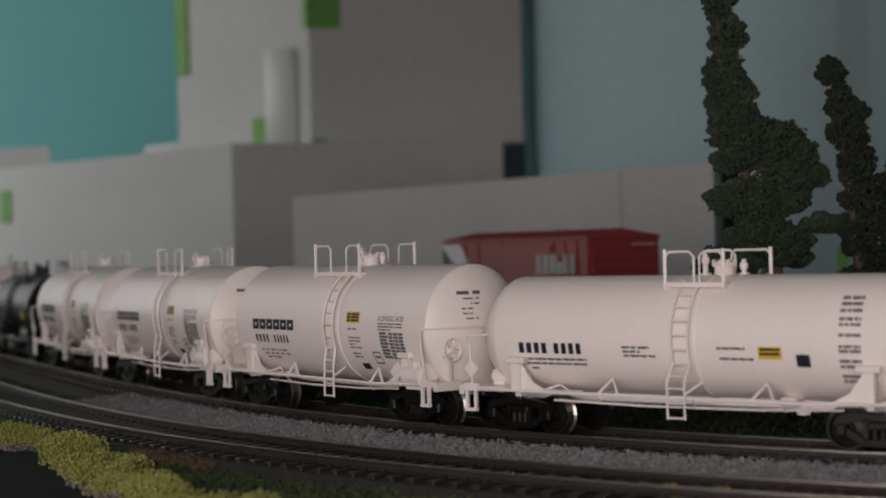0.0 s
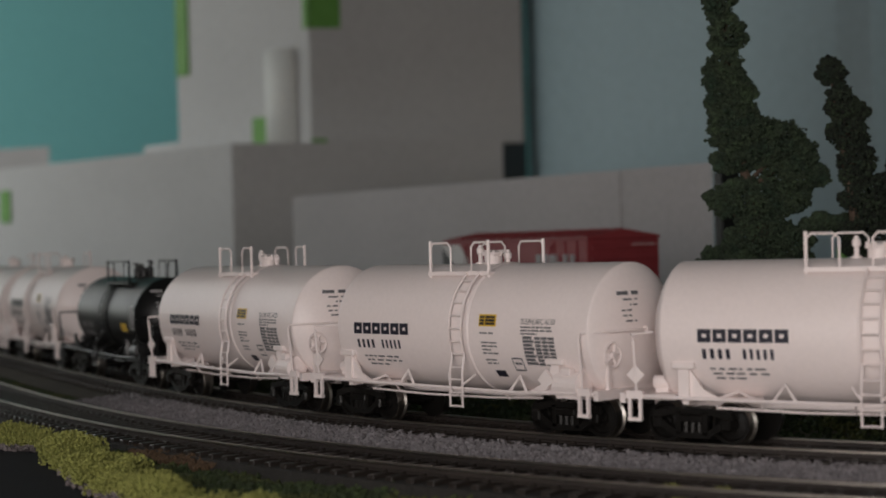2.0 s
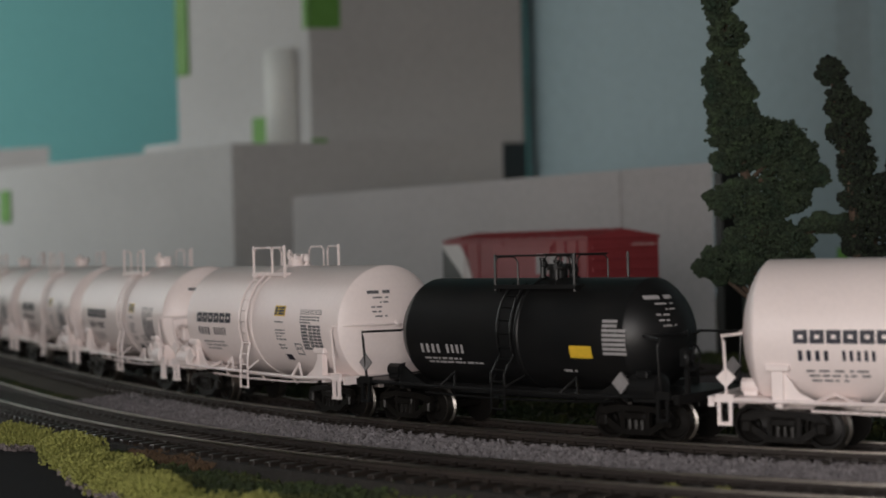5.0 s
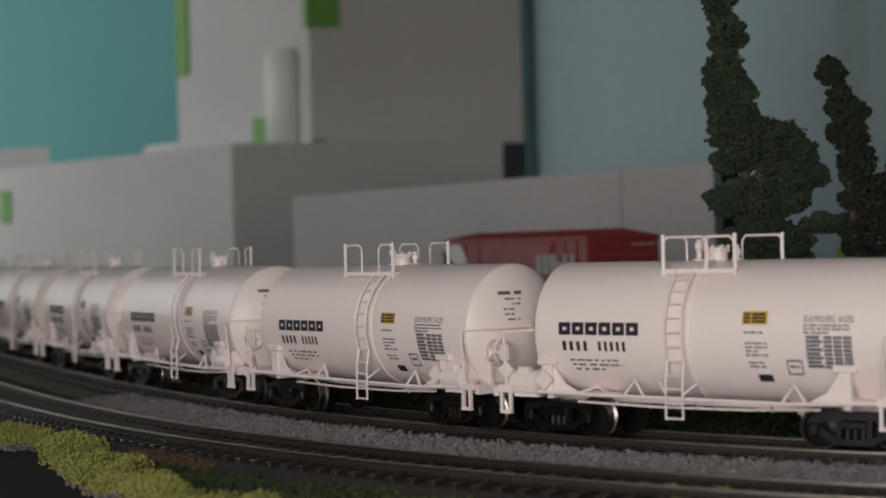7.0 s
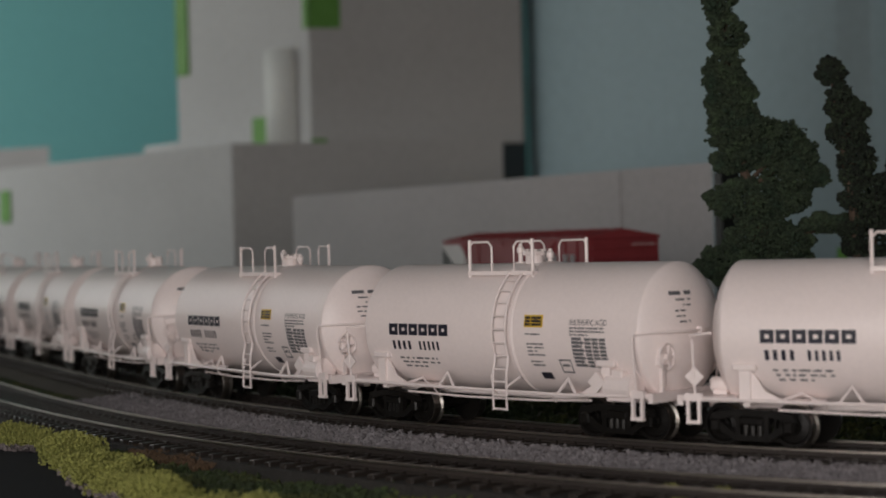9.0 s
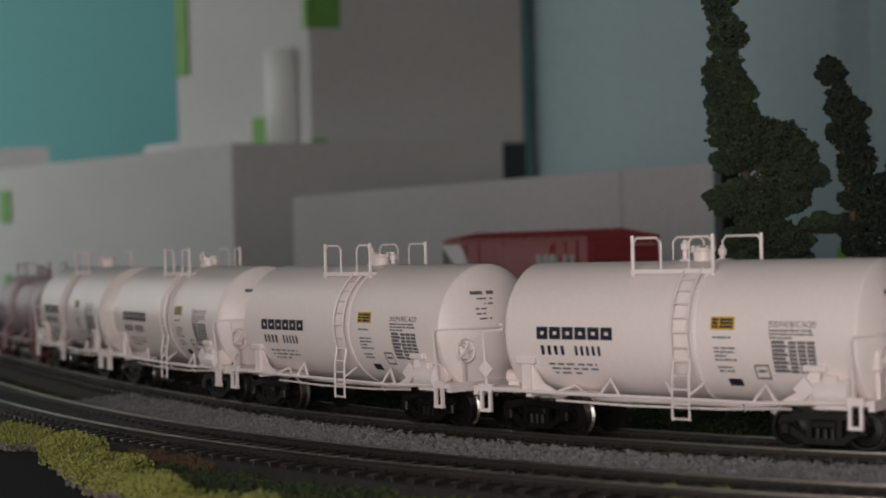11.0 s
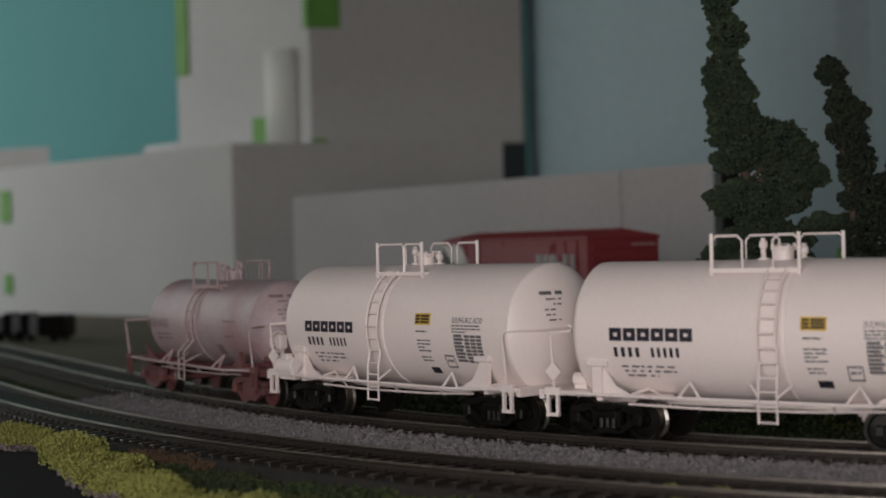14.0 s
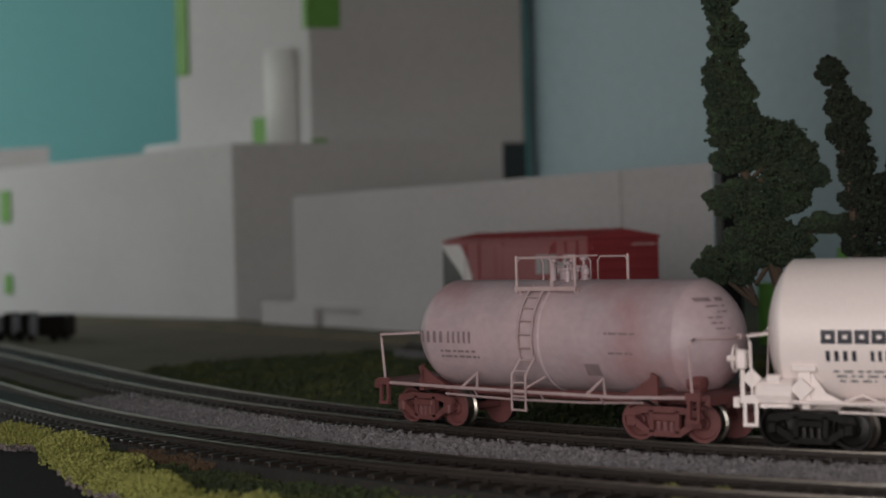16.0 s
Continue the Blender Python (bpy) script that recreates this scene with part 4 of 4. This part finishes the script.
def tape(corner, along, out, d0, d1, z0, z1, skew=0.0):
    bm = nb()
    c = Vector((*corner, 0))
    q = [(d0, z0), (d1, z0 + skew), (d1, z1), (d0, z1)]
    f = [bm.verts.new(c + along * a + out * 0.0016 + Vector((0, 0, z))) for a, z in q]
    b = [bm.verts.new(c + along * a + out * 0.0004 + Vector((0, 0, z))) for a, z in q]
    bm.faces.new(f)
    bm.faces.new(b[::-1])
    for i in range(4):
        bm.faces.new((f[i], b[i], b[(i + 1) % 4], f[(i + 1) % 4]))
    bmesh.ops.recalc_face_normals(bm, faces=bm.faces)
    return tagged(link_mesh("masking_tape", bm, M["tape"]), "strip of green masking tape on white foam board", "tape", "tapes on the mock-up")


tc = (-0.1020, 1.275)
RIGHT_DIR = (Vector((0.068, 1.305, 0)) - Vector((-0.1020, 1.275, 0))).normalized()
RIGHT_OUT = Vector((RIGHT_DIR.y, -RIGHT_DIR.x, 0))
tape(tc, LEFT_DIR, LEFT_OUT, 0.163, 0.1805, 0.200, 0.30)
tape(tc, LEFT_DIR, LEFT_OUT, 0.050, 0.074, 0.1295, 0.156, 0.006)
tape(tc, LEFT_DIR, LEFT_OUT, 0.0, 0.006, 0.222, 0.30)
tape(tc, RIGHT_DIR, RIGHT_OUT, 0.0, 0.025, 0.222, 0.30)
tape(tc, RIGHT_DIR, RIGHT_OUT, 0.0, 0.012, 0.1295, 0.134)
BL = (Vector((-0.402, 1.490, 0)) - Vector((-0.1589, 1.2228, 0))).normalized()
BO = Vector((-BL.y, BL.x, 0)) * (1 if -BL.y < 0 else -1)
tape((-0.1589, 1.2228), BL, BO, 0.356, 0.375, 0.078, 0.108)
tape((-0.1589, 1.2228), BL, BO, 0.356, 0.37, 0.012, 0.030)

# loading platform before the buildings
platform = new("loading_platform")
tagged(platform, "white card loading platform with open bays underneath", "platform")
pa, pb = Vector((-0.131, 1.15, 0)), Vector((0.06, 0.86, 0))
pd = (pb - pa).normalized()
bm = nb()
wall_box(bm, pa.xy, pb.xy, 0.045, 0.0065, 0.0105)
bmesh.ops.recalc_face_normals(bm, faces=bm.faces)
part("deck", bm, M["card"], platform)
for d0, d1 in ((0.0, 0.078), (0.142, 0.230), (0.30, 0.345)):
    bm = nb()
    a, b = pa + pd * d0, pa + pd * d1
    wall_box(bm, a.xy, b.xy, 0.0085, GROUND, 0.0065)
    bmesh.ops.recalc_face_normals(bm, faces=bm.faces)
    part("pier", bm, M["card"], platform)
bm = nb()
wall_box(bm, (-0.33, 1.40), (-0.012, 0.895), 0.05, GROUND - 0.0005, GROUND + 0.0032)
bmesh.ops.recalc_face_normals(bm, faces=bm.faces)
tagged(link_mesh("base_board", bm, M["ground"]), "thin olive brown board before the mock-up building", "board")

# added panel behind the piers, its dark brown standing for shade in the bays
bm = nb()
wall_box(bm, (-0.1215, 1.1575), (0.068, 0.868), 0.003, GROUND, 0.0064)
bmesh.ops.recalc_face_normals(bm, faces=bm.faces)
part("bay_shade", bm, M["board"], platform)

# painted backdrop sheet, bent at the corner
bm = nb()
curve_pts = [(0.094, 1.70), (0.15, 1.65), (0.27, 1.53), (0.335, 1.435), (0.352, 1.415), (0.366, 1.408), (0.378, 1.402), (0.388, 1.375), (0.402, 1.325), (0.47, 1.20), (0.60, 0.95), (0.80, 0.6)]
rows = []
for x, y in curve_pts:
    rows.append([bm.verts.new((x + dx, y + dy, z)) for z in (GROUND, 0.75) for dx, dy in ((0, 0), (0.004, 0.008))])
for r, q in zip(rows, rows[1:]):
    for a, b in ((0, 2), (3, 1), (2, 3), (1, 0)):
        bm.faces.new((r[a], q[a], q[b], r[b]))
bm.faces.new((rows[0][0], rows[0][2], rows[0][3], rows[0][1]))
bm.faces.new((rows[-1][0], rows[-1][1], rows[-1][3], rows[-1][2]))
bmesh.ops.recalc_face_normals(bm, faces=bm.faces)
tagged(link_mesh("backdrop", bm, M["skyboard"], smooth=False), "pale blue-grey painted backdrop sheet, bent at its corner", "backdrop", kind="structure")

for x, y, w, z0, z1, tilt in ((0.170, 0.83, 0.016, GROUND, 0.024, 6), (0.199, 0.80, 0.005, GROUND, 0.041, -8)):
    bm = nb()
    add_box(bm, -w / 2, w / 2, -0.0008, 0.0008, GROUND, z1, bevel=0.0003)
    ob = tagged(link_mesh("green_card", bm, M["tape"]), "upright strip of green card behind the trees", "card", "green cards")
    ob.matrix_world = pose(x, y, 0, 0, 0, tilt)

# added dark strip: the tower's shade in the gap before the backdrop
bm = nb()
add_box(bm, 0.058, 0.0905, 1.688, 1.700, GROUND, 0.75, bevel=0.001)
tagged(link_mesh("batten", bm, M["gapshade"]), "dark upright strip, stand-in for shade at the backdrop's edge", "batten")

# ---- boxcar on the siding ----
boxcar = new("boxcar")
tagged(boxcar, "red boxcar with black and white end marks, parked behind the train", "boxcar")
BL_, BW, BH = 0.125, 0.0345, 0.0485
bm = nb()
add_box(bm, -BL_ / 2, BL_ / 2, -BW / 2, BW / 2, 0.010, BH, bevel=0.0004)
part("body", bm, M["boxred"], boxcar)
bm = nb()
add_prism(bm, [(-BW / 2 - 0.0003, BH), (BW / 2 + 0.0003, BH), (BW / 2 + 0.0003, BH + 0.0010), (0.0, BH + 0.0038), (-BW / 2 - 0.0003, BH + 0.0010)], -BL_ / 2 - 0.0006, BL_ / 2 + 0.0006, Matrix.Rotation(radians(90), 4, "Z"))
part("roof", bm, M["boxred"], boxcar)
for i in range(13):
    x = -BL_ / 2 + 0.0045 + i * 0.0097
    for y in (-1, 1):
        bm = nb()
        add_box(bm, x - 0.0004, x + 0.0004, -0.0084, 0.0084, -0.0003, 0.0004, Matrix.Translation((0, y * 0.0087, BH + 0.0026)) @ Matrix.Rotation(y * radians(-9.3), 4, "X"))
        part("roof_rib", bm, M["boxred"], boxcar)
for i in range(8):
    bm = nb()
    z = 0.014 + i * 0.0043
    add_box(bm, BL_ / 2, BL_ / 2 + 0.0008, -BW / 2 + 0.002, BW / 2 - 0.002, z, z + 0.0018, bevel=0.0003)
    part("end_rib", bm, M["boxred"], boxcar)
bm = nb()
add_box(bm, -0.004, 0.036, -BW / 2 - 0.0012, -BW / 2, 0.012, BH - 0.002, bevel=0.0003)
part("door", bm, M["boxred"], boxcar)
for x in (-0.040, -0.028, -0.0055, 0.0375, 0.046, 0.055):
    bm = nb()
    add_box(bm, x - 0.0005, x + 0.0005, -BW / 2 - 0.0006, -BW / 2, 0.011, BH - 0.0005)
    part("side_rib", bm, M["boxred"], boxcar)
for i in range(12):
    bm = nb()
    add_box(bm, -0.026, -0.012, -BW / 2 - 0.0006, -BW / 2, 0.016 + i * 0.0026, 0.0168 + i * 0.0026)
    part("side_step", bm, M["boxred"], boxcar)
bm = nb()
add_prism(bm, [(-BL_ / 2, 0.012), (-BL_ / 2 + 0.034, 0.012), (-BL_ / 2 + 0.018, 0.0337), (-BL_ / 2, BH - 0.0025)], -BW / 2 - 0.0006, -BW / 2 - 0.0001)
part("black_mark", bm, M["truck"], boxcar)
bm = nb()
add_prism(bm, [(-BL_ / 2 + 0.0345, 0.012), (-BL_ / 2 + 0.036, 0.012), (-BL_ / 2 + 0.0275, 0.0337), (-BL_ / 2 + 0.023, 0.042), (-BL_ / 2 + 0.0165, BH - 0.001), (-BL_ / 2 + 0.0002, BH - 0.001), (-BL_ / 2 + 0.0002, BH - 0.0023), (-BL_ / 2 + 0.0182, 0.0339)], -BW / 2 - 0.0006, -BW / 2 - 0.0001)
part("white_mark", bm, M["paleink"], boxcar)
bm = nb()
for i, (lo, hi) in enumerate(((0.0345, 0.0425), (0.0345, 0.0425), (0.0345, 0.0425), (0.0345, 0.0395), (0.0345, 0.0425), (0.0345, 0.0425))):
    x = 0.025 + i * 0.0054
    add_box(bm, x, x + (0.0042 if i < 4 else 0.0018), -BW / 2 - 0.0015, -BW / 2 + 0.0005, lo, hi)
part("owner_mark", bm, M["dimprint"], boxcar)
bm = nb()
for y in (0.004, 0.008, 0.012):
    add_box(bm, BL_ / 2, BL_ / 2 + 0.0004, y, y + 0.003, BH - 0.0035, BH - 0.0022)
part("end_print", bm, M["paleink"], boxcar)
bm = nb()
add_box(bm, -BL_ / 2 + 0.004, BL_ / 2 - 0.004, -0.004, 0.004, 0.0078, 0.0105)
part("center_sill", bm, M["truck"], boxcar)
box_a = -1.10
boxcar.matrix_world = Matrix.Translation((0.044, 0.70, 0.0)) @ Matrix.Rotation(box_a, 4, "Z")
moving_count = (len(SPUN), len(SWIVELLED))
for u in (-0.042, 0.042):
    bogie(boxcar, u, False)
del SPUN[moving_count[0]:]
del SWIVELLED[moving_count[1]:]
# siding under the boxcar
siding = new("siding_track")
tagged(siding, "short siding track under the red boxcar", "railway track", "tracks of the layout", "structure")
bm = nb()
add_box(bm, -0.12, 0.12, -0.017, 0.017, GROUND - 0.001, -0.0034)
part("siding_bed", bm, M["bed"], siding)
for y in (-0.00875, 0.00875):
    bm = nb()
    add_box(bm, -0.12, 0.12, y - 0.0005, y + 0.0005, -0.0021, 0.0)
    part("rail", bm, M["railside"], siding)
for i in range(38):
    ob = new("tie", TIE)
    ob.parent = siding
    ob.matrix_local = pose(-0.115 + i * 0.0062, 0, -0.0021)
siding.matrix_world = boxcar.matrix_world

# dark model truck parked by the track
lorry = new("model_truck")
tagged(lorry, "small dark model truck with pale bands, parked on bare ground", "model vehicle")
bm = nb()
add_box(bm, 0.0, 0.020, -0.009, 0.009, 0.003, 0.0175, bevel=0.0015)
part("hood", bm, M["truck"], lorry)
for i, mt in enumerate(("chrome", "truck", "chrome", "truck", "chrome")):
    bm = nb()
    x = -0.0055 - i * 0.0062
    add_box(bm, x, x + 0.0055, -0.0088, 0.0088, 0.004, 0.017 + 0.002 * (i % 2), bevel=0.0012)
    part("body_section", bm, M[mt], lorry)
for x in (0.012, -0.012, -0.026):
    for y in (-0.0085, 0.0085):
        bm = nb()
        add_lathe(bm, [(0.0, -0.0015), (0.0032, -0.0015), (0.0036, -0.001), (0.0036, 0.001), (0.0032, 0.0015), (0.0, 0.0015)], Matrix.Translation((x, y, 0.0036)) @ ALONG_Y, 16)
        part("wheel", bm, M["truck"], lorry)
lorry.matrix_world = Matrix.Translation((-0.262, 1.045, GROUND)) @ Matrix.Rotation(radians(-12), 4, "Z")

# ---- foliage ----


def tree(name, base, blobs, label, seed, grain=0.00060, lean=0.0):
    """Trunk, limbs and a crown of many small foam clumps round uneven masses. blobs: x, z, rx, rz in metres from the base."""
    rng = np.random.default_rng(seed)
    root = new(name)
    tagged(root, label, "tree", "trees by the track")
    root.location = base
    bm = nb()
    topz = max(b[1] + b[3] * 0.6 for b in blobs)
    tops = max(blobs, key=lambda b: b[1])
    spine = [(lean, 0, 0), (lean * 0.7 + tops[0] * 0.15, 0, topz * 0.3), (tops[0] * 0.45, 0, topz * 0.6), (tops[0], 0, topz * 0.97)]
    for i in range(3):
        add_lathe(bm, [(0.0, 0.0), (0.0032 - 0.0009 * i, 0.0), (0.0023 - 0.0009 * i, (Vector(spine[i + 1]) - Vector(spine[i])).length), (0.0, (Vector(spine[i + 1]) - Vector(spine[i])).length)], Matrix.Translation(spine[i]) @ (Vector(spine[i + 1]) - Vector(spine[i])).to_track_quat("Z", "Y").to_matrix().to_4x4(), 8)
    part("trunk", bm, M["bark"], root)
    for x, z, rx, rz in blobs:
        bm = nb()
        zb = max(z - 0.012, 0.004)
        k = min(zb / topz, 1.0)
        add_tube(bm, [(tops[0] * k * k, 0, zb), (x * 0.7, 0.001, z - 0.003), (x, 0.002, z)], 0.0008, 5)
        part("limb", bm, M["bark"], root)
    pts, sizes = [], []
    spurs = []
    for x, z, rx, rz in blobs:
        spurs.append((x, z, rx * 0.90, rz * 0.88))
        for k in range(5):
            a = rng.uniform(0, 2 * math.pi)
            spurs.append((x + rx * 0.86 * math.cos(a), z + rz * 0.80 * math.sin(a), rx * rng.uniform(0.22, 0.36), rx * rng.uniform(0.16, 0.30)))
    for x, z, rx, rz in spurs:
        n = int(30000000 * rx * rz) + 180
        d = rng.normal(size=(n, 3))
        d /= np.linalg.norm(d, axis=1)[:, None]
        rad = rng.uniform(0.55, 1.0, n) ** 0.5
        lump = 1 + 0.16 * np.sin(d[:, 0] * 7 + x * 900) * np.sin(d[:, 2] * 8 + z * 700) + 0.1 * np.sin(d[:, 1] * 9 + z * 500)
        p = d * (rad * lump)[:, None] * np.array([rx, (rx + rz) * 0.5, rz]) + np.array([x, 0, z])
        pts += p.tolist()
        sizes += (rng.uniform(0.45, 1.45, n) * grain).tolist()
    crown = scatter_mesh("crown", pts, sizes, M["needle"], root, seed)
    return root


TREE_A = [(-0.0105, 0.1303, 0.0053, 0.007), (-0.008, 0.1197, 0.0063, 0.007), (-0.0088, 0.1083, 0.0062, 0.007), (-0.0078, 0.1016, 0.0079, 0.0075), (-0.006, 0.0928, 0.0086, 0.0084), (-0.0028, 0.0883, 0.0097, 0.0092), (-0.009, 0.0863, 0.0062, 0.0026), (0.0081, 0.0845, 0.0092, 0.0092), (0.0127, 0.0822, 0.0069, 0.0053), (-0.0059, 0.0805, 0.0073, 0.0048)]
TREE_A += [(0.0107, 0.0748, 0.0104, 0.0057), (-0.0016, 0.0672, 0.0106, 0.0075), (-0.0106, 0.0676, 0.0055, 0.0038), (0.0085, 0.0669, 0.0084, 0.0048), (0.0008, 0.0561, 0.0097, 0.0088), (0.0077, 0.0533, 0.0097, 0.0079), (-0.0107, 0.0476, 0.0086, 0.0053), (-0.0050, 0.0470, 0.0048, 0.0060), (0.022, 0.0597, 0.0079, 0.0033), (-0.0149, 0.0468, 0.0031, 0.0035)]
TREE_B = [(-0.0104, 0.1067, 0.0034, 0.0046), (-0.0098, 0.1055, 0.0046, 0.0034), (-0.0077, 0.0968, 0.0043, 0.0069), (-0.0046, 0.0942, 0.0053, 0.0034), (-0.0053, 0.0869, 0.0065, 0.0056), (-0.0031, 0.0782, 0.0063, 0.0073), (0.0016, 0.0673, 0.0095, 0.0086), (0.003, 0.056, 0.0112, 0.0095), (0.0052, 0.0422, 0.0121, 0.0112), (0.0111, 0.0696, 0.0069, 0.0147), (0.010, 0.026, 0.012, 0.012)]
tree("conifer_tree", (0.098, 0.50, GROUND), TREE_A, "tall dark green foam tree with uneven clumped crown", 21, lean=0.012)
tree("conifer_tree", (0.130, 0.49, GROUND), TREE_B, "slender dark green foam tree beside the taller one", 22)


def inside(poly, x, y):
    hit = False
    for (a, b), (c, d) in zip(poly, poly[1:] + poly[:1]):
        if (b > y) != (d > y) and x < (c - a) * (y - b) / (d - b) + a:
            hit = not hit
    return hit


def patch(name, poly, count, size, material, label, category, seed, z=GROUND, lift=0.001, rise=0.0):
    """Loose scatter over a plot of ground."""
    rng = np.random.default_rng(seed)
    xs, ys = [p[0] for p in poly], [p[1] for p in poly]
    pts = []
    while len(pts) < count:
        x, y = rng.uniform(min(xs), max(xs)), rng.uniform(min(ys), max(ys))
        if inside(poly, x, y):
            h = rise * max(0.0, noise.noise((x * 90, y * 90, seed)) + 0.35)
            pts.append((x, y, z + h * rng.uniform(0.2, 1.0) + rng.uniform(0, lift)))
    return tagged(scatter_mesh(name, pts, rng.uniform(0.6, 1.4, count) * size, material, seed=seed), label, category, kind="stuff")


def side_poly(s0, s1, a, b, n=14):
    return [tuple(on_line(s0 + (s1 - s0) * i / n, a).xy) for i in range(n + 1)] + [tuple(on_line(s1 + (s0 - s1) * i / n, b).xy) for i in range(n + 1)]


# turf behind the train, before it, and round the front track
BUSH_LINE = [(-0.1700, 0.5100), (-0.1560, 0.4920), (-0.1433, 0.4790), (-0.1350, 0.4690), (-0.1275, 0.4640), (-0.1205, 0.4620), (-0.1130, 0.4560), (-0.1050, 0.4420), (-0.0985, 0.4250), (-0.0920, 0.4080), (-0.0860, 0.3930), (-0.0800, 0.3790), (-0.0740, 0.3660), (-0.0680, 0.3550), (-0.0620, 0.3440), (-0.0555, 0.3340), (-0.0480, 0.3250), (-0.0400, 0.3180), (-0.0310, 0.3100)]
back_turf = [(-0.14, 0.766), (-0.127, 0.7865), (-0.105, 0.81), (-0.067, 0.8276), (-0.027, 0.856), (0.0, 0.88), (0.20, 0.70), (0.28, 0.45)] + [tuple(on_line(0.22 - 0.05 * i, -0.0215).xy) for i in range(12)]
patch("turf", back_turf, 22000, 0.0011, M["turf"], "dark green ground foam behind the train", "grass", 31, rise=0.0022)
front_turf = [tuple(on_line(-0.3 + 0.05 * i, 0.0650).xy) for i in range(11)] + [(0.16, 0.24), (0.0, 0.28)] + BUSH_LINE[::-1]
patch("turf", front_turf, 14000, 0.0009, M["turf"], "dark green ground foam before the front track", "grass", 32, rise=0.0022)
patch("turf", side_poly(-0.42, -0.12, 0.0285, 0.0345), 2500, 0.0009, M["turf"], "strip of green foam between the two tracks", "grass", 33, z=-0.0055)
patch("brown_turf", [(-0.092, 0.452), (-0.079, 0.442), (-0.058, 0.404), (-0.063, 0.401), (-0.084, 0.430)], 2200, 0.0009, M["rust"], "patch of rust brown ground foam", "grass", 34, z=GROUND + 0.0014, rise=0.0014)

# yellow-green bushes along the road


def bush(x, y, w, h, seed):
    rng = np.random.default_rng(seed)
    root = new("bush")
    tagged(root, "low yellow-green foam bush beside the road edge", "bush", "bushes along the road")
    root.location = (x, y, GROUND)
    bm = nb()
    for i in range(3):
        add_tube(bm, [(0, 0, 0), (rng.uniform(-0.3, 0.3) * w, rng.uniform(-0.3, 0.3) * w, h * 0.7)], 0.0005, 5)
    part("stem", bm, M["bark"], root)
    pts = []
    for k in range(7):
        c = np.array([rng.uniform(-0.6, 0.6) * w, rng.uniform(-0.5, 0.5) * w, h * rng.uniform(0.25, 0.75)])
        d = rng.normal(size=(420, 3))
        d /= np.linalg.norm(d, axis=1)[:, None]
        pts += (c + d * rng.uniform(0.30, 1.35, 420)[:, None] ** 0.6 * np.array([w * 0.5, w * 0.5, h * 0.35])).tolist()
    scatter_mesh("foliage", pts, rng.uniform(0.6, 1.3, len(pts)) * 0.00040, M["bush"], root, seed)


for i, (x, y) in enumerate(BUSH_LINE):
    bush(x, y, 0.0085, 0.0058 + 0.0024 * ((i * 7) % 3) / 2, 40 + i)
for i, (x, y) in enumerate([(-0.0060, 0.3130), (0.0480, 0.3290), (0.0570, 0.3250)]):
    bush(x, y, 0.006, 0.0052, 80 + i)

# asphalt with a broken pale rim
ROAD = [(-0.60, 0.60), (-0.21, 0.535), (-0.172, 0.500), (-0.146, 0.470), (-0.128, 0.455), (-0.111, 0.4465), (-0.1025, 0.432), (-0.0925, 0.398), (-0.0785, 0.363), (-0.062, 0.333), (-0.040, 0.308), (0.0, 0.275), (0.0, 0.06), (-0.60, 0.06)]
bm = nb()
top = [bm.verts.new((x, y, GROUND + 0.0015)) for x, y in ROAD]
low = [bm.verts.new((x, y, GROUND - 0.002)) for x, y in ROAD]
bm.faces.new(top)
bm.faces.new(low[::-1])
for i in range(len(ROAD)):
    bm.faces.new((top[i], low[i], low[(i + 1) % len(ROAD)], top[(i + 1) % len(ROAD)]))
bmesh.ops.triangulate(bm, faces=[f for f in bm.faces if len(f.verts) > 4])
bmesh.ops.recalc_face_normals(bm, faces=bm.faces)
tagged(link_mesh("road", bm, M["asphalt"]), "dark asphalt road with a broken edge", "road", kind="structure")
rng = np.random.default_rng(77)
crumbs = []
for (a, b), (c, d) in zip(ROAD[1:10], ROAD[2:11]):
    n = int(math.hypot(c - a, d - b) / 0.00022)
    for i in range(n):
        k = rng.uniform()
        crumbs.append((a + (c - a) * k + rng.normal() * 0.0016, b + (d - b) * k + rng.normal() * 0.0016, GROUND + 0.0016 + rng.uniform(0, 0.001)))
tagged(scatter_mesh("rubble", crumbs, rng.uniform(0.4, 1.2, len(crumbs)) * 0.0009, M["rubble"], seed=78), "pale crumbled plaster along the road's edge", "rubble", kind="stuff")

motions()
